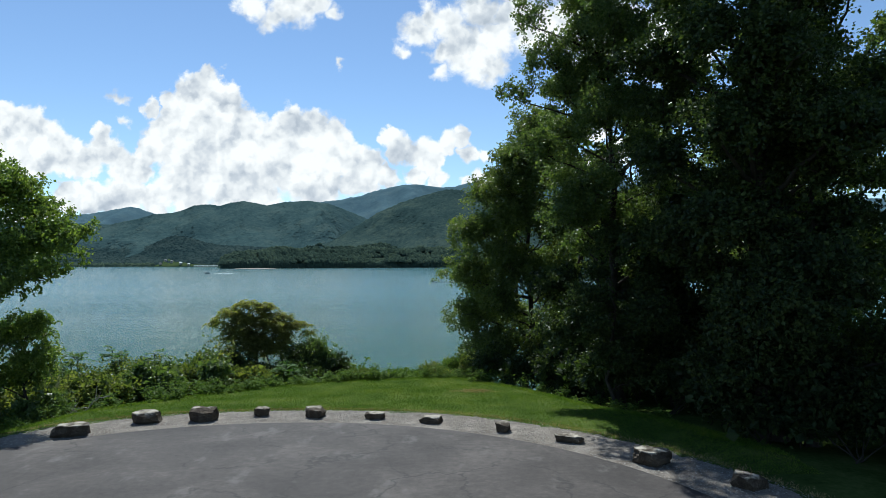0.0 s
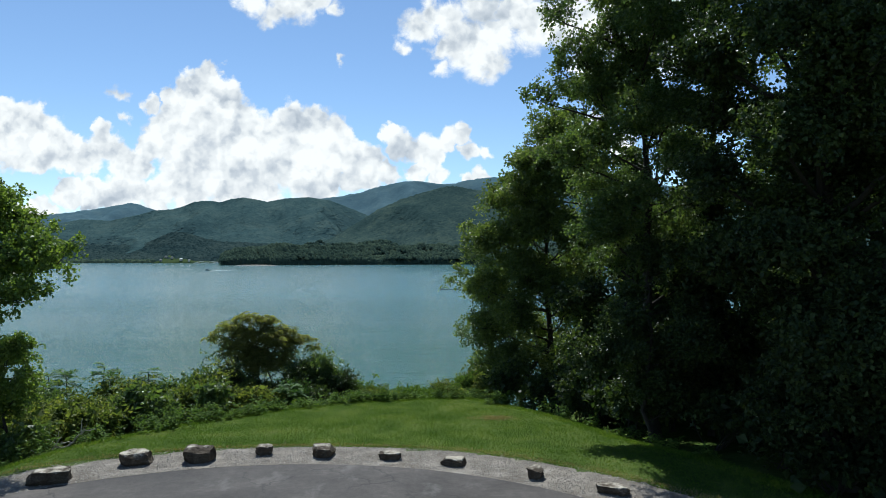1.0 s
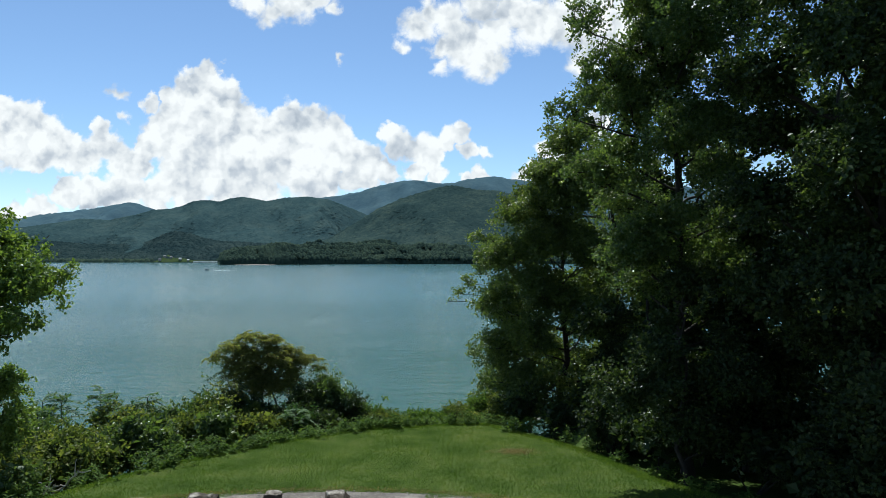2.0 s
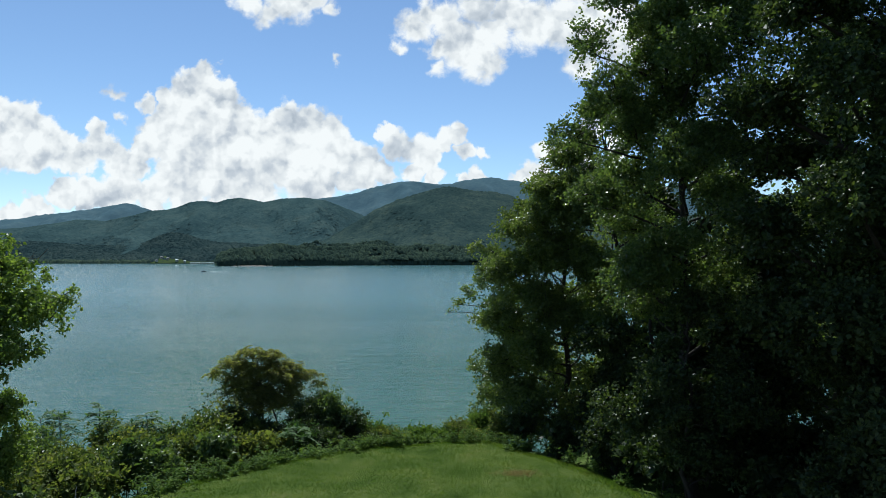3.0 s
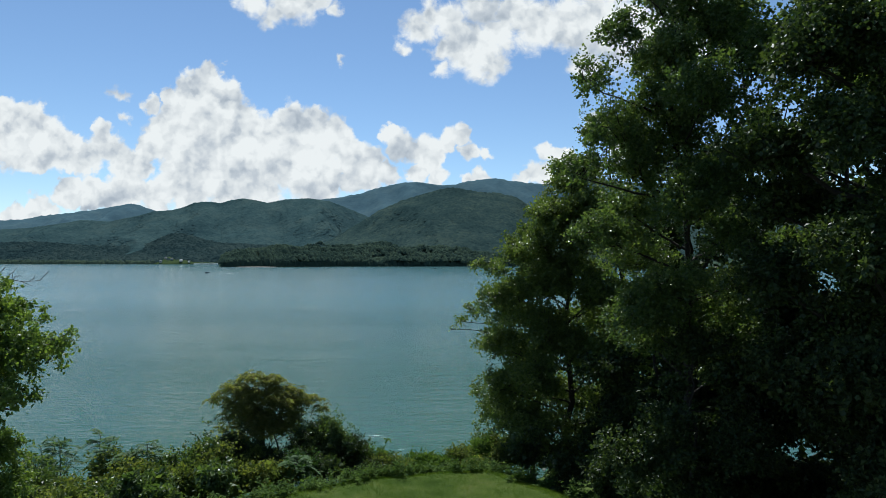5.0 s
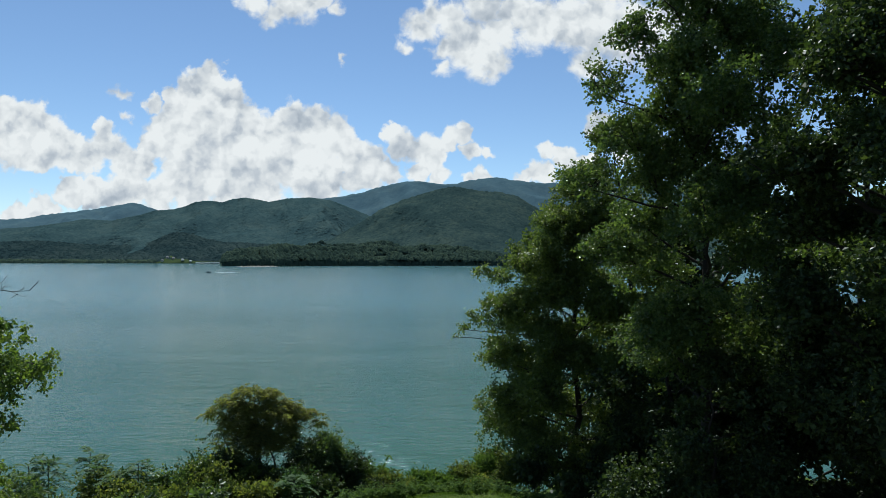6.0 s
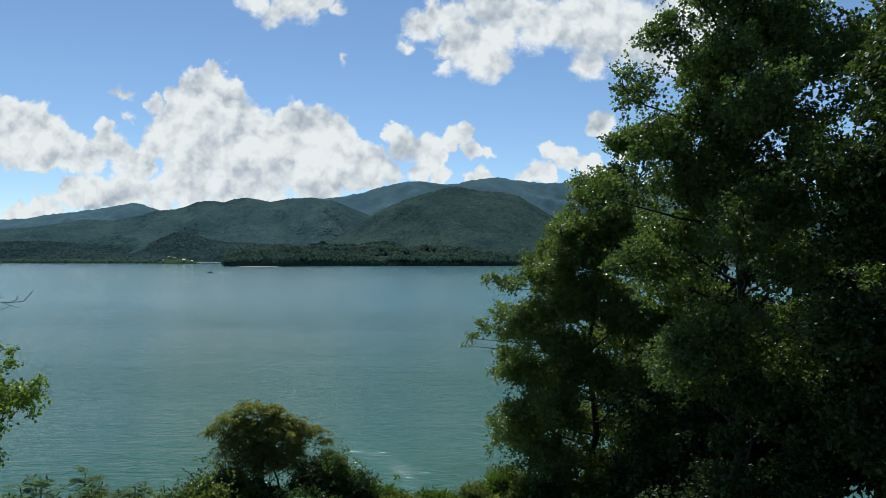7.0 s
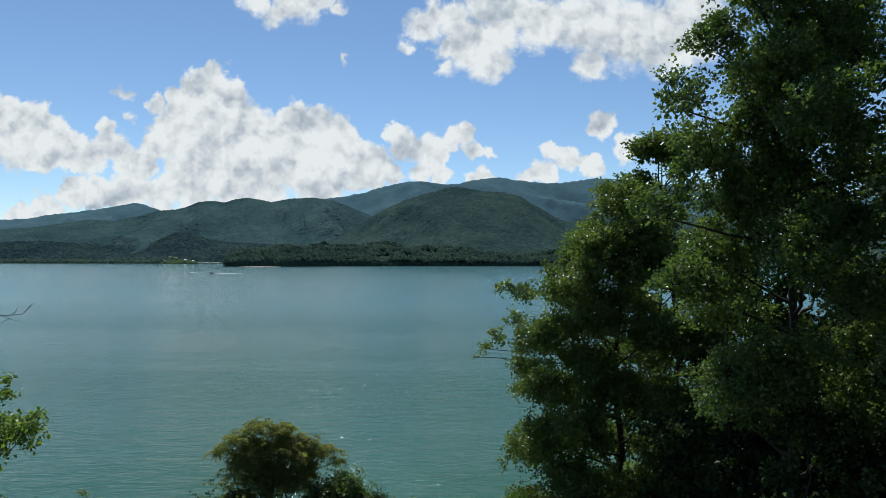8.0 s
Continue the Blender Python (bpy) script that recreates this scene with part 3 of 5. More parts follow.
def sumac(base, high, spread, seed, label):
    """A sumac: a bare stem with a parasol of long feathered leaves."""
    rng = np.random.default_rng(seed)
    th = thing("sumac", base, label, "shrub", "sumacs on the bank")
    top = np.array([rng.normal() * 0.15, rng.normal() * 0.15, high])
    pieces = [tube(wander(rng, (0, 0, -0.15), top, 7, 0.04), np.linspace(0.035, 0.02, 7), 6)]
    leaf_at, leaf_along = [], []
    for k in range(22):
        a = k * 2.39996
        tilt = rng.uniform(0.05, 1.0)
        d = np.array([math.cos(a) * math.cos(tilt), math.sin(a) * math.cos(tilt), math.sin(tilt)])
        L = spread * rng.uniform(0.7, 1.1)
        s = np.linspace(0, 1, 12)[:, None]
        start = top - np.array([0, 0, rng.uniform(0, 0.45) * high * 0.5])
        line = start + d * L * s - np.array([0, 0, 1]) * 0.55 * L * s ** 2
        pieces.append(tube(line, np.linspace(0.008, 0.003, 12), 4))
        side = unit(np.cross(d, [0, 0, 1.0]))
        for i in range(2, 12):
            for sg in (-1, 1):
                leaf_at.append(line[i])
                leaf_along.append(side * sg + d * 0.35 + [0, 0, -0.15])
        leaf_at.append(line[-1])
        leaf_along.append(d)
    co, f = join(pieces)
    part("stem", raw_mesh("stem", co, f, MAT_BARK, True), th)
    co, f = kites(rng, np.array(leaf_at), np.array(leaf_along), spread * 0.26 * rng.uniform(0.8, 1.15, len(leaf_at)), 0.34, 0.05, 0.8)
    part("foliage", raw_mesh("foliage", co, f, MAT_SUMAC), th)
    return th


# ---- the lie of the land ----
WATER_Z = -9.75
TURN_X, TURN_Y, TURN_R, GRAVEL_R = -5.4, 14.4, 12.65, 14.85
LAWN_EDGE = np.array([(-4900, -400), (-200, 5), (-40, 14), (-22, 21.5), (-15.8, 26.3), (-14.3, 28.5), (-13.2, 31.8), (-10.9, 35.1), (-8.6, 37.5), (-5.9, 40.2), (-2.6, 41.3),
                      (0.4, 42.0), (2.7, 38.4), (4.3, 35.1), (5.4, 31.4), (7.3, 27.8), (9.6, 23.5), (16, 16), (40, 5), (200, -10), (4900, -400)], float)


def beyond_edge(x, y):
    """Metres beyond the rim of the lawn towards the lake (negative: on the lawn)."""
    x, y = np.asarray(x, float), np.asarray(y, float)
    best = np.full(x.shape, 1e9)
    for (ax, ay), (bx, by) in zip(LAWN_EDGE[:-1], LAWN_EDGE[1:]):
        t = np.clip(((x - ax) * (bx - ax) + (y - ay) * (by - ay)) / ((bx - ax) ** 2 + (by - ay) ** 2), 0, 1)
        best = np.minimum(best, np.hypot(x - ax - t * (bx - ax), y - ay - t * (by - ay)))
    return np.where(y > np.interp(x, LAWN_EDGE[:, 0], LAWN_EDGE[:, 1]), best, -best)


def ground_z(x, y):
    x, y = np.asarray(x, float), np.asarray(y, float)
    d = beyond_edge(x, y)
    lawn = -0.072 * np.clip(y - 28.5, 0, 14) - 0.10 * np.clip(-14.2 - x, 0, 8) * np.clip((y - 20) / 6, 0, 1)
    steep = np.clip((11.0 - x) / 5.0, 0.3, 1.0)
    bank = (0.30 * np.clip(d, 0, 60) + 0.10 * np.clip(d - 3, 0, 8)) * steep + 0.55 * np.clip(d - 22, 0, 60)
    bumps = 0.02 * (np.sin(x * 1.3 + y * 0.7) + np.sin(y * 1.1 - x * 0.5)) * np.clip((np.hypot(x - TURN_X, y - TURN_Y) - GRAVEL_R + 0.35) / 4, 0, 1)
    return np.maximum(lawn - bank + bumps, -16.0)


def gz(x, y):
    return float(ground_z(np.array([x]), np.array([y]))[0])


def spaced(lo, hi, step, far):
    mid = np.arange(lo, hi + step / 2, step)
    grow = np.geomspace(step * 1.5, far, 34)
    return np.concatenate([(lo - grow)[::-1], mid, hi + grow])


def build_ground():
    xs, ys = spaced(-34, 30, 0.6, 4800), spaced(0, 72, 0.6, 4800)
    X, Y = np.meshgrid(xs, ys, indexing="ij")
    Z = ground_z(X, Y)
    Z = np.where((np.hypot(X - TURN_X, Y - TURN_Y) < GRAVEL_R - 0.15) | ((np.abs(X - TURN_X) < 3.3) & (Y < TURN_Y)), Z - 0.06, Z)
    co = np.stack([X, Y, Z], -1).reshape(-1, 3)
    i, j = np.meshgrid(np.arange(len(xs) - 1), np.arange(len(ys) - 1), indexing="ij")
    k = len(ys)
    f = np.stack([i * k + j, (i + 1) * k + j, (i + 1) * k + j + 1, i * k + j + 1], -1).reshape(-1, 4)
    tagged(new("ground", raw_mesh("ground", co, f, MAT_GROUND, True)), "mown green lawn sloping to a wooded lake bank", "lawn", kind="structure")


def disc(name, inner, outer, z, depth, mat, uneven, label, category):
    """A ring or disc of paving with thickness."""
    n = 220
    rng = np.random.default_rng(5)
    a = np.arange(n) / n * 2 * np.pi
    wob = sum(np.sin(a * k + rng.uniform(0, 6)) / k for k in (3, 7, 13, 29, 53)) * uneven
    rings = [(inner, 0, z), (inner + (outer - inner) * 0.5, 0, z), (outer - 0.02, 1, z), (outer, 1, z - depth)]
    co = []
    for r, w, h in rings:
        rr = r + wob * w
        x, y = TURN_X + np.cos(a) * rr, TURN_Y + np.sin(a) * rr
        co.append(np.stack([x, y, h + np.minimum(ground_z(x, y), 0) * (1 if inner > 1 else 0)], 1))
    co = np.concatenate(co)
    i, j = np.meshgrid(np.arange(len(rings) - 1), np.arange(n), indexing="ij")
    jn = (j + 1) % n
    f = np.stack([i * n + j, (i + 1) * n + j, (i + 1) * n + jn, i * n + jn], -1).reshape(-1, 4)
    tagged(new(name, raw_mesh(name, co, f, mat, False)), label, category, kind="structure")


def build_water():
    s = 4900.0
    co = [(-s, -s, WATER_Z), (s, -s, WATER_Z), (s, s, WATER_Z), (-s, s, WATER_Z)]
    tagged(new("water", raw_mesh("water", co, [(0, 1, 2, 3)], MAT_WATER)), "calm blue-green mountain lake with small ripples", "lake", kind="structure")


# ---- the far shore ----
def fbm(x, y, seed, octaves=5, rough=0.5):
    """Smooth value noise in the plane."""
    total, amp = np.zeros_like(x), 1.0
    for o in range(octaves):
        xi, yi = np.floor(x), np.floor(y)
        fx, fy = x - xi, y - yi
        fx, fy = fx * fx * (3 - 2 * fx), fy * fy * (3 - 2 * fy)

        def val(a, b):
            h = np.sin(a * 127.1 + b * 311.7 + seed * 74.7 + o * 19.19) * 43758.5453
            return h - np.floor(h)
        total += amp * ((val(xi, yi) * (1 - fx) + val(xi + 1, yi) * fx) * (1 - fy) + (val(xi, yi + 1) * (1 - fx) + val(xi + 1, yi + 1) * fx) * fy - 0.5)
        amp *= rough
        x, y = x * 2.03 + 17, y * 2.03 + 9
    return total


EYE = (-3.47, 11.9, 11.63)
LEVEL, ACROSS = 457.0, 791.0


class Ridge:
    """A forested ridge: a crest line given by bearing and height, a foot at the water, and slopes with gullies between."""

    def __init__(self, crest, far, foot, seed, gully, shape=1.0, behind=0.35):
        c = np.array(crest, float)
        self.bear, self.rise = (c[:, 0] - ACROSS) / 1191, (LEVEL - c[:, 1]) / 1191
        f = np.array(foot, float)
        self.fb, self.fd = (f[:, 0] - ACROSS) / 1191, f[:, 1]
        self.far, self.seed, self.gully, self.shape, self.behind = far, seed, gully, shape, behind

    def place(self, u, s):
        """World place at bearing u and fraction s of the way from foot (0) to crest (1)."""
        d0 = np.interp(u, self.fb, self.fd)
        d = d0 + (self.far - d0) * s
        x, y = EYE[0] + u * d, EYE[1] + d
        top = EYE[2] + np.interp(u, self.bear, self.rise) * self.far - WATER_Z
        hang = np.clip(s, 0, 1) ** self.shape
        fall = np.clip(s - 1, 0, 9) * 1.6
        fold = 0.55 - np.abs(fbm(x / 380 + d / 1500, d / 1100, self.seed, 4, 0.45)) * 2.2
        spur = (fold - 0.3) * self.gully * np.clip(s, 0, 1) ** 0.8 * np.clip(1.02 - s, 0, 1) * 1.6
        z = WATER_Z - 1.5 + np.maximum(top, 3) * np.maximum(hang - fall, 0) + spur * np.clip(top / 150, 0.1, 1)
        return np.stack([x, y, z], -1)

    def sheet(self, name, label, mat, cols, rows, bump=0.0, size=16.0):
        u = np.linspace(self.bear[0], self.bear[-1], cols)
        s = np.concatenate([np.linspace(-0.02, 1, rows), [1.06, 1 + self.behind]])
        U, S = np.meshgrid(u, s, indexing="ij")
        P = self.place(U, S)
        if bump:
            P[..., 2] += (np.abs(fbm(P[..., 0] / size, P[..., 1] / size, self.seed + 3, 2)) * 2.0) * bump * np.clip(S * 20, 0, 1)
        k = len(s)
        i, j = np.meshgrid(np.arange(cols - 1), np.arange(k - 1), indexing="ij")
        f = np.stack([i * k + j, (i + 1) * k + j, (i + 1) * k + j + 1, i * k + j + 1], -1).reshape(-1, 4)
        tagged(new(name, raw_mesh(name, P.reshape(-1, 3), f, mat, True)), label, "mountain", kind="structure")


def round_woods(name, label, at, size, tall, mat, seed):
    """Many broad crowns, seen from afar: low uneven domes."""
    rng = np.random.default_rng(seed)
    n, k = len(at), 5
    r = size * rng.uniform(0.55, 1.4, (n, 1))
    a = np.arange(k) / k * 2 * np.pi + rng.uniform(0, 6, (n, 1))
    rr = r * rng.uniform(1.0, 1.5, (n, k))
    low = np.stack([np.cos(a) * rr, np.sin(a) * rr, np.broadcast_to(-0.35 * r, (n, k))], -1)
    ra = r * 0.62 * rng.uniform(0.8, 1.2, (n, k))
    high = np.stack([np.cos(a) * ra, np.sin(a) * ra, np.broadcast_to(0.45 * r * tall, (n, k))], -1)
    tip = np.stack([np.zeros(n), np.zeros(n), r[:, 0] * 0.75 * tall], -1)[:, None]
    co = np.concatenate([low, high, tip], 1) + at[:, None, :]
    j = np.arange(k)
    jn = (j + 1) % k
    tri = np.concatenate([np.stack([j, jn, jn + k], -1), np.stack([j, jn + k, j + k], -1), np.stack([j + k, jn + k, np.full(k, 2 * k)], -1)])
    faces = (tri[None] + np.arange(n)[:, None, None] * (2 * k + 1)).reshape(-1, 3)
    tagged(new(name, raw_mesh(name, co.reshape(-1, 3), faces, mat, True)), label, "forest", kind="stuff")


def pine_woods(name, label, at, size, mat, seed):
    """Many narrow, tall crowns: three ragged skirts each."""
    rng = np.random.default_rng(seed)
    n, k = len(at), 6
    h = size * (rng.uniform(0.7, 1.2, (n, 1)) + 0.5 * fbm(at[:, 0] / 45, at[:, 1] / 45, seed, 3)[:, None])
    co, f = [], []
    off = 0
    for lo, hi, w in ((0.10, 0.55, 0.25), (0.36, 0.80, 0.21), (0.60, 1.0, 0.14)):
        a = np.arange(k) / k * 2 * np.pi + rng.uniform(0, 6, (n, 1))
        r = h * w * rng.uniform(0.7, 1.35, (n, k))
        ring = np.stack([np.cos(a) * r, np.sin(a) * r, h * lo + rng.uniform(-0.05, 0.05, (n, k)) * h], -1)
        tip = np.stack([np.zeros(n), np.zeros(n), h[:, 0] * hi], -1)[:, None]
        block = np.concatenate([ring, tip], 1) + at[:, None, :]
        j = np.arange(k)
        tri = np.stack([j, (j + 1) % k, np.full(k, k)], -1)
        f.append((tri[None] + np.arange(n)[:, None, None] * (k + 1) + off).reshape(-1, 3))
        co.append(block.reshape(-1, 3))
        off += n * (k + 1)
    tagged(new(name, raw_mesh(name, np.concatenate(co), np.concatenate(f), mat, False)), label, "forest", kind="stuff")


def meadow_top(bearing):
    """How far up the low hill (0 to 1) the cleared slope reaches."""
    return np.interp(bearing, [278, 284, 296, 306, 318, 332, 350, 394, 398], [0.0, 0.03, 0.12, 0.18, 0.09, 0.07, 0.03, 0.03, 0.0])


def build_far_shore():
    rng = np.random.default_rng(11)
    left_foot = [(-200, 2400), (392, 2340), (520, 2300), (1700, 2300)]
    far = Ridge([(-220, 398), (-80, 393), (0, 391), (55, 388), (75, 382), (115, 378), (160, 374), (200, 366), (240, 360), (262, 366), (285, 373), (340, 385), (450, 374), (540, 354), (610, 347),
                 (640, 342), (680, 331), (720, 322), (740, 320), (765, 322), (800, 327), (830, 322), (860, 317), (885, 314), (910, 319), (960, 323), (1000, 322), (1050, 316), (1100, 318), (1200, 330),
                 (1350, 345), (1800, 352)], 4650, [(-220, 3000), (1800, 2900)], 3, 330, 1.15, 0.03)
    far.sheet("mountain_far", "hazy blue-green forested mountain ridge across the lake", MAT_WOODS_FAR_HAZE, 380, 60, 8, 34)
    mid = Ridge([(-220, 425), (-60, 412), (60, 402), (110, 395), (150, 388), (200, 390), (250, 380), (275, 373), (310, 371), (330, 366), (350, 357), (375, 355), (397, 358), (415, 352), (437, 349),
                 (460, 353), (480, 358), (510, 352), (550, 350), (590, 355), (620, 366), (660, 384), (700, 402), (780, 430)], 3600, left_foot, 8, 170, 1.0, 0.1)
    mid.sheet("mountain_middle", "green forested mountain with wooded gullies across the lake", MAT_WOODS_MID_HAZE, 360, 80, 3, 15)
    low = Ridge([(-220, 432), (0, 430), (80, 428), (150, 434), (220, 436), (270, 430), (295, 418), (318, 411), (345, 416), (370, 424), (400, 430), (460, 432), (560, 440)], 2720, left_foot, 21, 30, 0.8, 0.1)
    low.sheet("hill_low", "low dark wooded hill along the far shore", MAT_WOODS_CLOUD_SHADE, 420, 40, 5, 12)
    hill = Ridge([(520, 452), (560, 440), (600, 420), (640, 396), (680, 371), (720, 353), (760, 341), (800, 331), (825, 333), (850, 338), (890, 341), (920, 348), (950, 365), (985, 385), (1003, 393), (1040, 385),
                  (1100, 378), (1250, 380), (1500, 370), (1800, 372)], 2650, [(520, 1750), (900, 1800), (1800, 1700)], 31, 75, 1.0, 0.12)
    hill.sheet("hill_right", "dark green wooded hill falling to the lake", MAT_WOODS_NEAR_HAZE, 360, 90, 5, 12)
    cape = Ridge([(394, 466), (400, 458), (420, 450), (450, 444), (500, 440), (560, 438), (650, 436), (750, 438), (850, 446), (1000, 450), (1800, 446)], 1960, [(394, 1590), (500, 1580), (600, 1700), (900, 1790), (1800, 1700)], 41, 8, 0.7, 0.15)
    cape.sheet("headland", "low wooded headland with a thin sandy shore", MAT_WOODS_PINE, 300, 30, 3, 9)

    def scatter(ridge, n, b0, b1, s0=0.0, s1=1.0):
        u = (rng.uniform(b0, b1, n) - ACROSS) / 1191
        return ridge.place(u, rng.uniform(s0, s1, n) ** 0.9)

    round_woods("forest_hill", "broadleaf forest covering the hill", scatter(hill, 8500, 540, 1130), 7.0, 0.42, MAT_WOODS_NEAR_HAZE, 51)
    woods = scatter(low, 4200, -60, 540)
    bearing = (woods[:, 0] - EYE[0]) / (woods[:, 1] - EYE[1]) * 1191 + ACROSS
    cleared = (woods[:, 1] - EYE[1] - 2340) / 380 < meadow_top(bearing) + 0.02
    round_woods("forest_low", "broadleaf forest on the low far shore", woods[~cleared], 7.4, 0.75, MAT_WOODS_CLOUD_SHADE, 52)
    round_woods("forest_middle", "broadleaf forest on the mountain's slopes", scatter(mid, 8500, -60, 760, 0.0, 1.0), 8.6, 0.34, MAT_WOODS_MID_HAZE, 53)
    crowns = scatter(cape, 6000, 398, 1130, 0.03, 1.0)
    crowns[:, 2] += 7.0 + 16.0 * fbm(crowns[:, 0] / 60, crowns[:, 1] / 60, 9, 3)
    round_woods("forest_headland", "mixed woods covering the low headland", crowns, 5.0, 1.5, MAT_WOODS_PINE, 54)
    shore = cape.place((rng.uniform(397, 1130, 1900) - ACROSS) / 1191, rng.uniform(0.0, 0.10, 1900))
    pine_woods("forest_waterside", "tall pines along the water's edge", shore, 9.5, MAT_WOODS_EDGE, 55)
    edge = low.place((rng.uniform(-40, 400, 1100) - ACROSS) / 1191, rng.uniform(0.0, 0.06, 1100))
    keep = (edge[:, 0] - EYE[0]) / (edge[:, 1] - EYE[1]) * 1191 + ACROSS
    edge = edge[(keep < 278) | (keep > 392)]
    round_woods("forest_far_waterside", "dark trees along the far waterline", edge, 8.5, 1.25, MAT_WOODS_PINE, 56)
    return low


build_ground()
disc("road", 0.0, TURN_R, 0.0, 0.12, MAT_ASPHALT, 0.05, "worn grey asphalt turning circle with cracks", "asphalt")
disc("gravel_verge", TURN_R + 0.02, GRAVEL_R, -0.012, 0.10, MAT_GRAVEL_BED, 0.10, "pale grey gravel verge round the asphalt", "gravel")
approach = [(TURN_X - 3.6, -4700, -0.006), (TURN_X + 3.6, -4700, -0.006), (TURN_X + 3.6, 8.0, -0.006), (TURN_X - 3.6, 8.0, -0.006)]
tagged(new("road_approach", raw_mesh("road_approach", approach + [(x, y, -0.2) for x, y, _ in approach], [(0, 1, 2, 3), (7, 6, 5, 4), (0, 4, 5, 1), (1, 5, 6, 2), (2, 6, 7, 3), (3, 7, 4, 0)], MAT_ASPHALT)), "grey asphalt drive leading to the turning circle", "asphalt", kind="structure")
build_water()
LOW_HILL = build_far_shore()


# ---- boulders round the turning circle ----
def boulder(x, y, wide, deep, high, turn, seed, label):
    """A rough quarried block: a box split along a few flat planes, then chipped."""
    rng = np.random.default_rng(seed)
    bm = bmesh.new()
    bmesh.ops.create_cube(bm, size=1.0)
    for k in range(13):
        d = rng.normal(size=3)
        d[2] = abs(d[2]) * 0.7 if k % 2 else -abs(d[2]) * 0.35
        d[1] = -abs(d[1]) * 0.5 if k % 2 == 0 else d[1]
        d = unit(d)
        reach = np.abs(d).sum() * 0.5
        cut = bmesh.ops.bisect_plane(bm, geom=bm.verts[:] + bm.edges[:] + bm.faces[:], plane_co=Vector(d * reach * rng.uniform(0.62, 0.84)), plane_no=Vector(d), clear_outer=True)
        rim = [e for e in cut["geom_cut"] if isinstance(e, bmesh.types.BMEdge)]
        if len(rim) > 2:
            bmesh.ops.contextual_create(bm, geom=rim)
    bmesh.ops.triangulate(bm, faces=bm.faces[:])
    for _ in range(3):
        long = [e for e in bm.edges if e.calc_length() > 0.16]
        bmesh.ops.subdivide_edges(bm, edges=long, cuts=1, use_grid_fill=False)
        bmesh.ops.triangulate(bm, faces=bm.faces[:])
    bm.normal_update()
    for v in bm.verts:
        p = np.array(v.co)
        q = Vector(p * 2.2 + seed)
        p = p + np.array(noise.noise_vector(q)) * 0.07 + np.array(noise.noise_vector(q * 3.3)) * 0.035 + np.array(noise.noise_vector(q * 8.3)) * 0.018
        p[1] -= 0.10 * (p[2] + 0.5)
        v.co = (p[0] * wide * 0.86, p[1] * deep, (p[2] + 0.40) * high * 0.93)
    bmesh.ops.recalc_face_normals(bm, faces=bm.faces[:])
    me = bpy.data.meshes.new("boulder")
    bm.to_mesh(me)
    bm.free()
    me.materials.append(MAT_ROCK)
    ob = new("boulder", me)
    ob.matrix_basis = pose(x, y, gz(x, y) - 0.04, 0, 0, turn)
    return tagged(ob, label, "boulder", "boulders round the turning circle")


BOULDERS = [
    (-12.75, 25.35, 1.50, 0.70, 0.50, 28, "long flat-topped boulder of pale sandstone on gravel"),
    (-11.05, 27.15, 1.05, 0.70, 0.50, 8, "squarish grey sandstone boulder on the gravel verge"),
    (-9.10, 27.45, 1.05, 0.75, 0.58, -3, "large blocky brown-topped boulder on the gravel verge"),
    (-7.15, 28.25, 0.70, 0.50, 0.38, 20, "small pale boulder on the gravel verge"),
    (-5.10, 28.00, 0.86, 0.65, 0.46, 0, "blocky grey boulder with a flat pale top"),
    (-2.85, 27.70, 0.86, 0.55, 0.30, -6, "low dark boulder on the gravel verge"),
    (-0.70, 27.05, 0.96, 0.55, 0.32, -10, "low pale sandstone boulder on the gravel verge"),
    (1.72, 25.80, 0.62, 0.50, 0.40, -20, "small rounded brown boulder on the gravel verge"),
    (3.70, 24.50, 1.20, 0.55, 0.30, -24, "long low dark boulder on the gravel verge"),
    (5.65, 22.10, 1.10, 0.75, 0.52, -35, "large grey boulder half in tree shade"),
    (7.50, 20.00, 0.90, 0.65, 0.45, -45, "brown boulder in deep tree shade"),
]
for k, (bx, by, bw, bd, bh, turn, text) in enumerate(BOULDERS):
    boulder(bx, by, bw, bd, bh, turn, 60 + k, text)


# ---- gravel and grass ----
def build_pebbles():
    rng = np.random.default_rng(71)
    n = 20000
    a, r = rng.uniform(0.10, np.pi - 0.05, n), np.sqrt(rng.uniform((TURN_R + 0.0) ** 2, (GRAVEL_R + 0.15) ** 2, n))
    x, y = TURN_X + np.cos(a) * r, TURN_Y + np.sin(a) * r
    z = np.minimum(ground_z(x, y), 0) - 0.012
    v = np.array([(1, 0, 0), (-1, 0, 0), (0, 1, 0), (0, -1, 0), (0, 0, 0.6), (0, 0, -0.5)], float)
    f = np.array([(0, 2, 4), (2, 1, 4), (1, 3, 4), (3, 0, 4)])
    t = rng.uniform(0, np.pi, (n, 1))
    s = rng.uniform(0.012, 0.030, (n, 1, 1))
    co = v[None] * rng.uniform(0.6, 1.3, (n, 6, 1)) * s
    cx, cy = co[..., 0] * np.cos(t) - co[..., 1] * np.sin(t), co[..., 0] * np.sin(t) + co[..., 1] * np.cos(t)
    co = np.stack([cx + x[:, None], cy + y[:, None], co[..., 2] + z[:, None] + 0.008], -1)
    faces = (f[None] + np.arange(n)[:, None, None] * 6).reshape(-1, 3)
    tagged(new("gravel", raw_mesh("gravel", co.reshape(-1, 3), faces, MAT_PEBBLE)), "loose pale grey crushed stone along the asphalt", "gravel", kind="stuff")


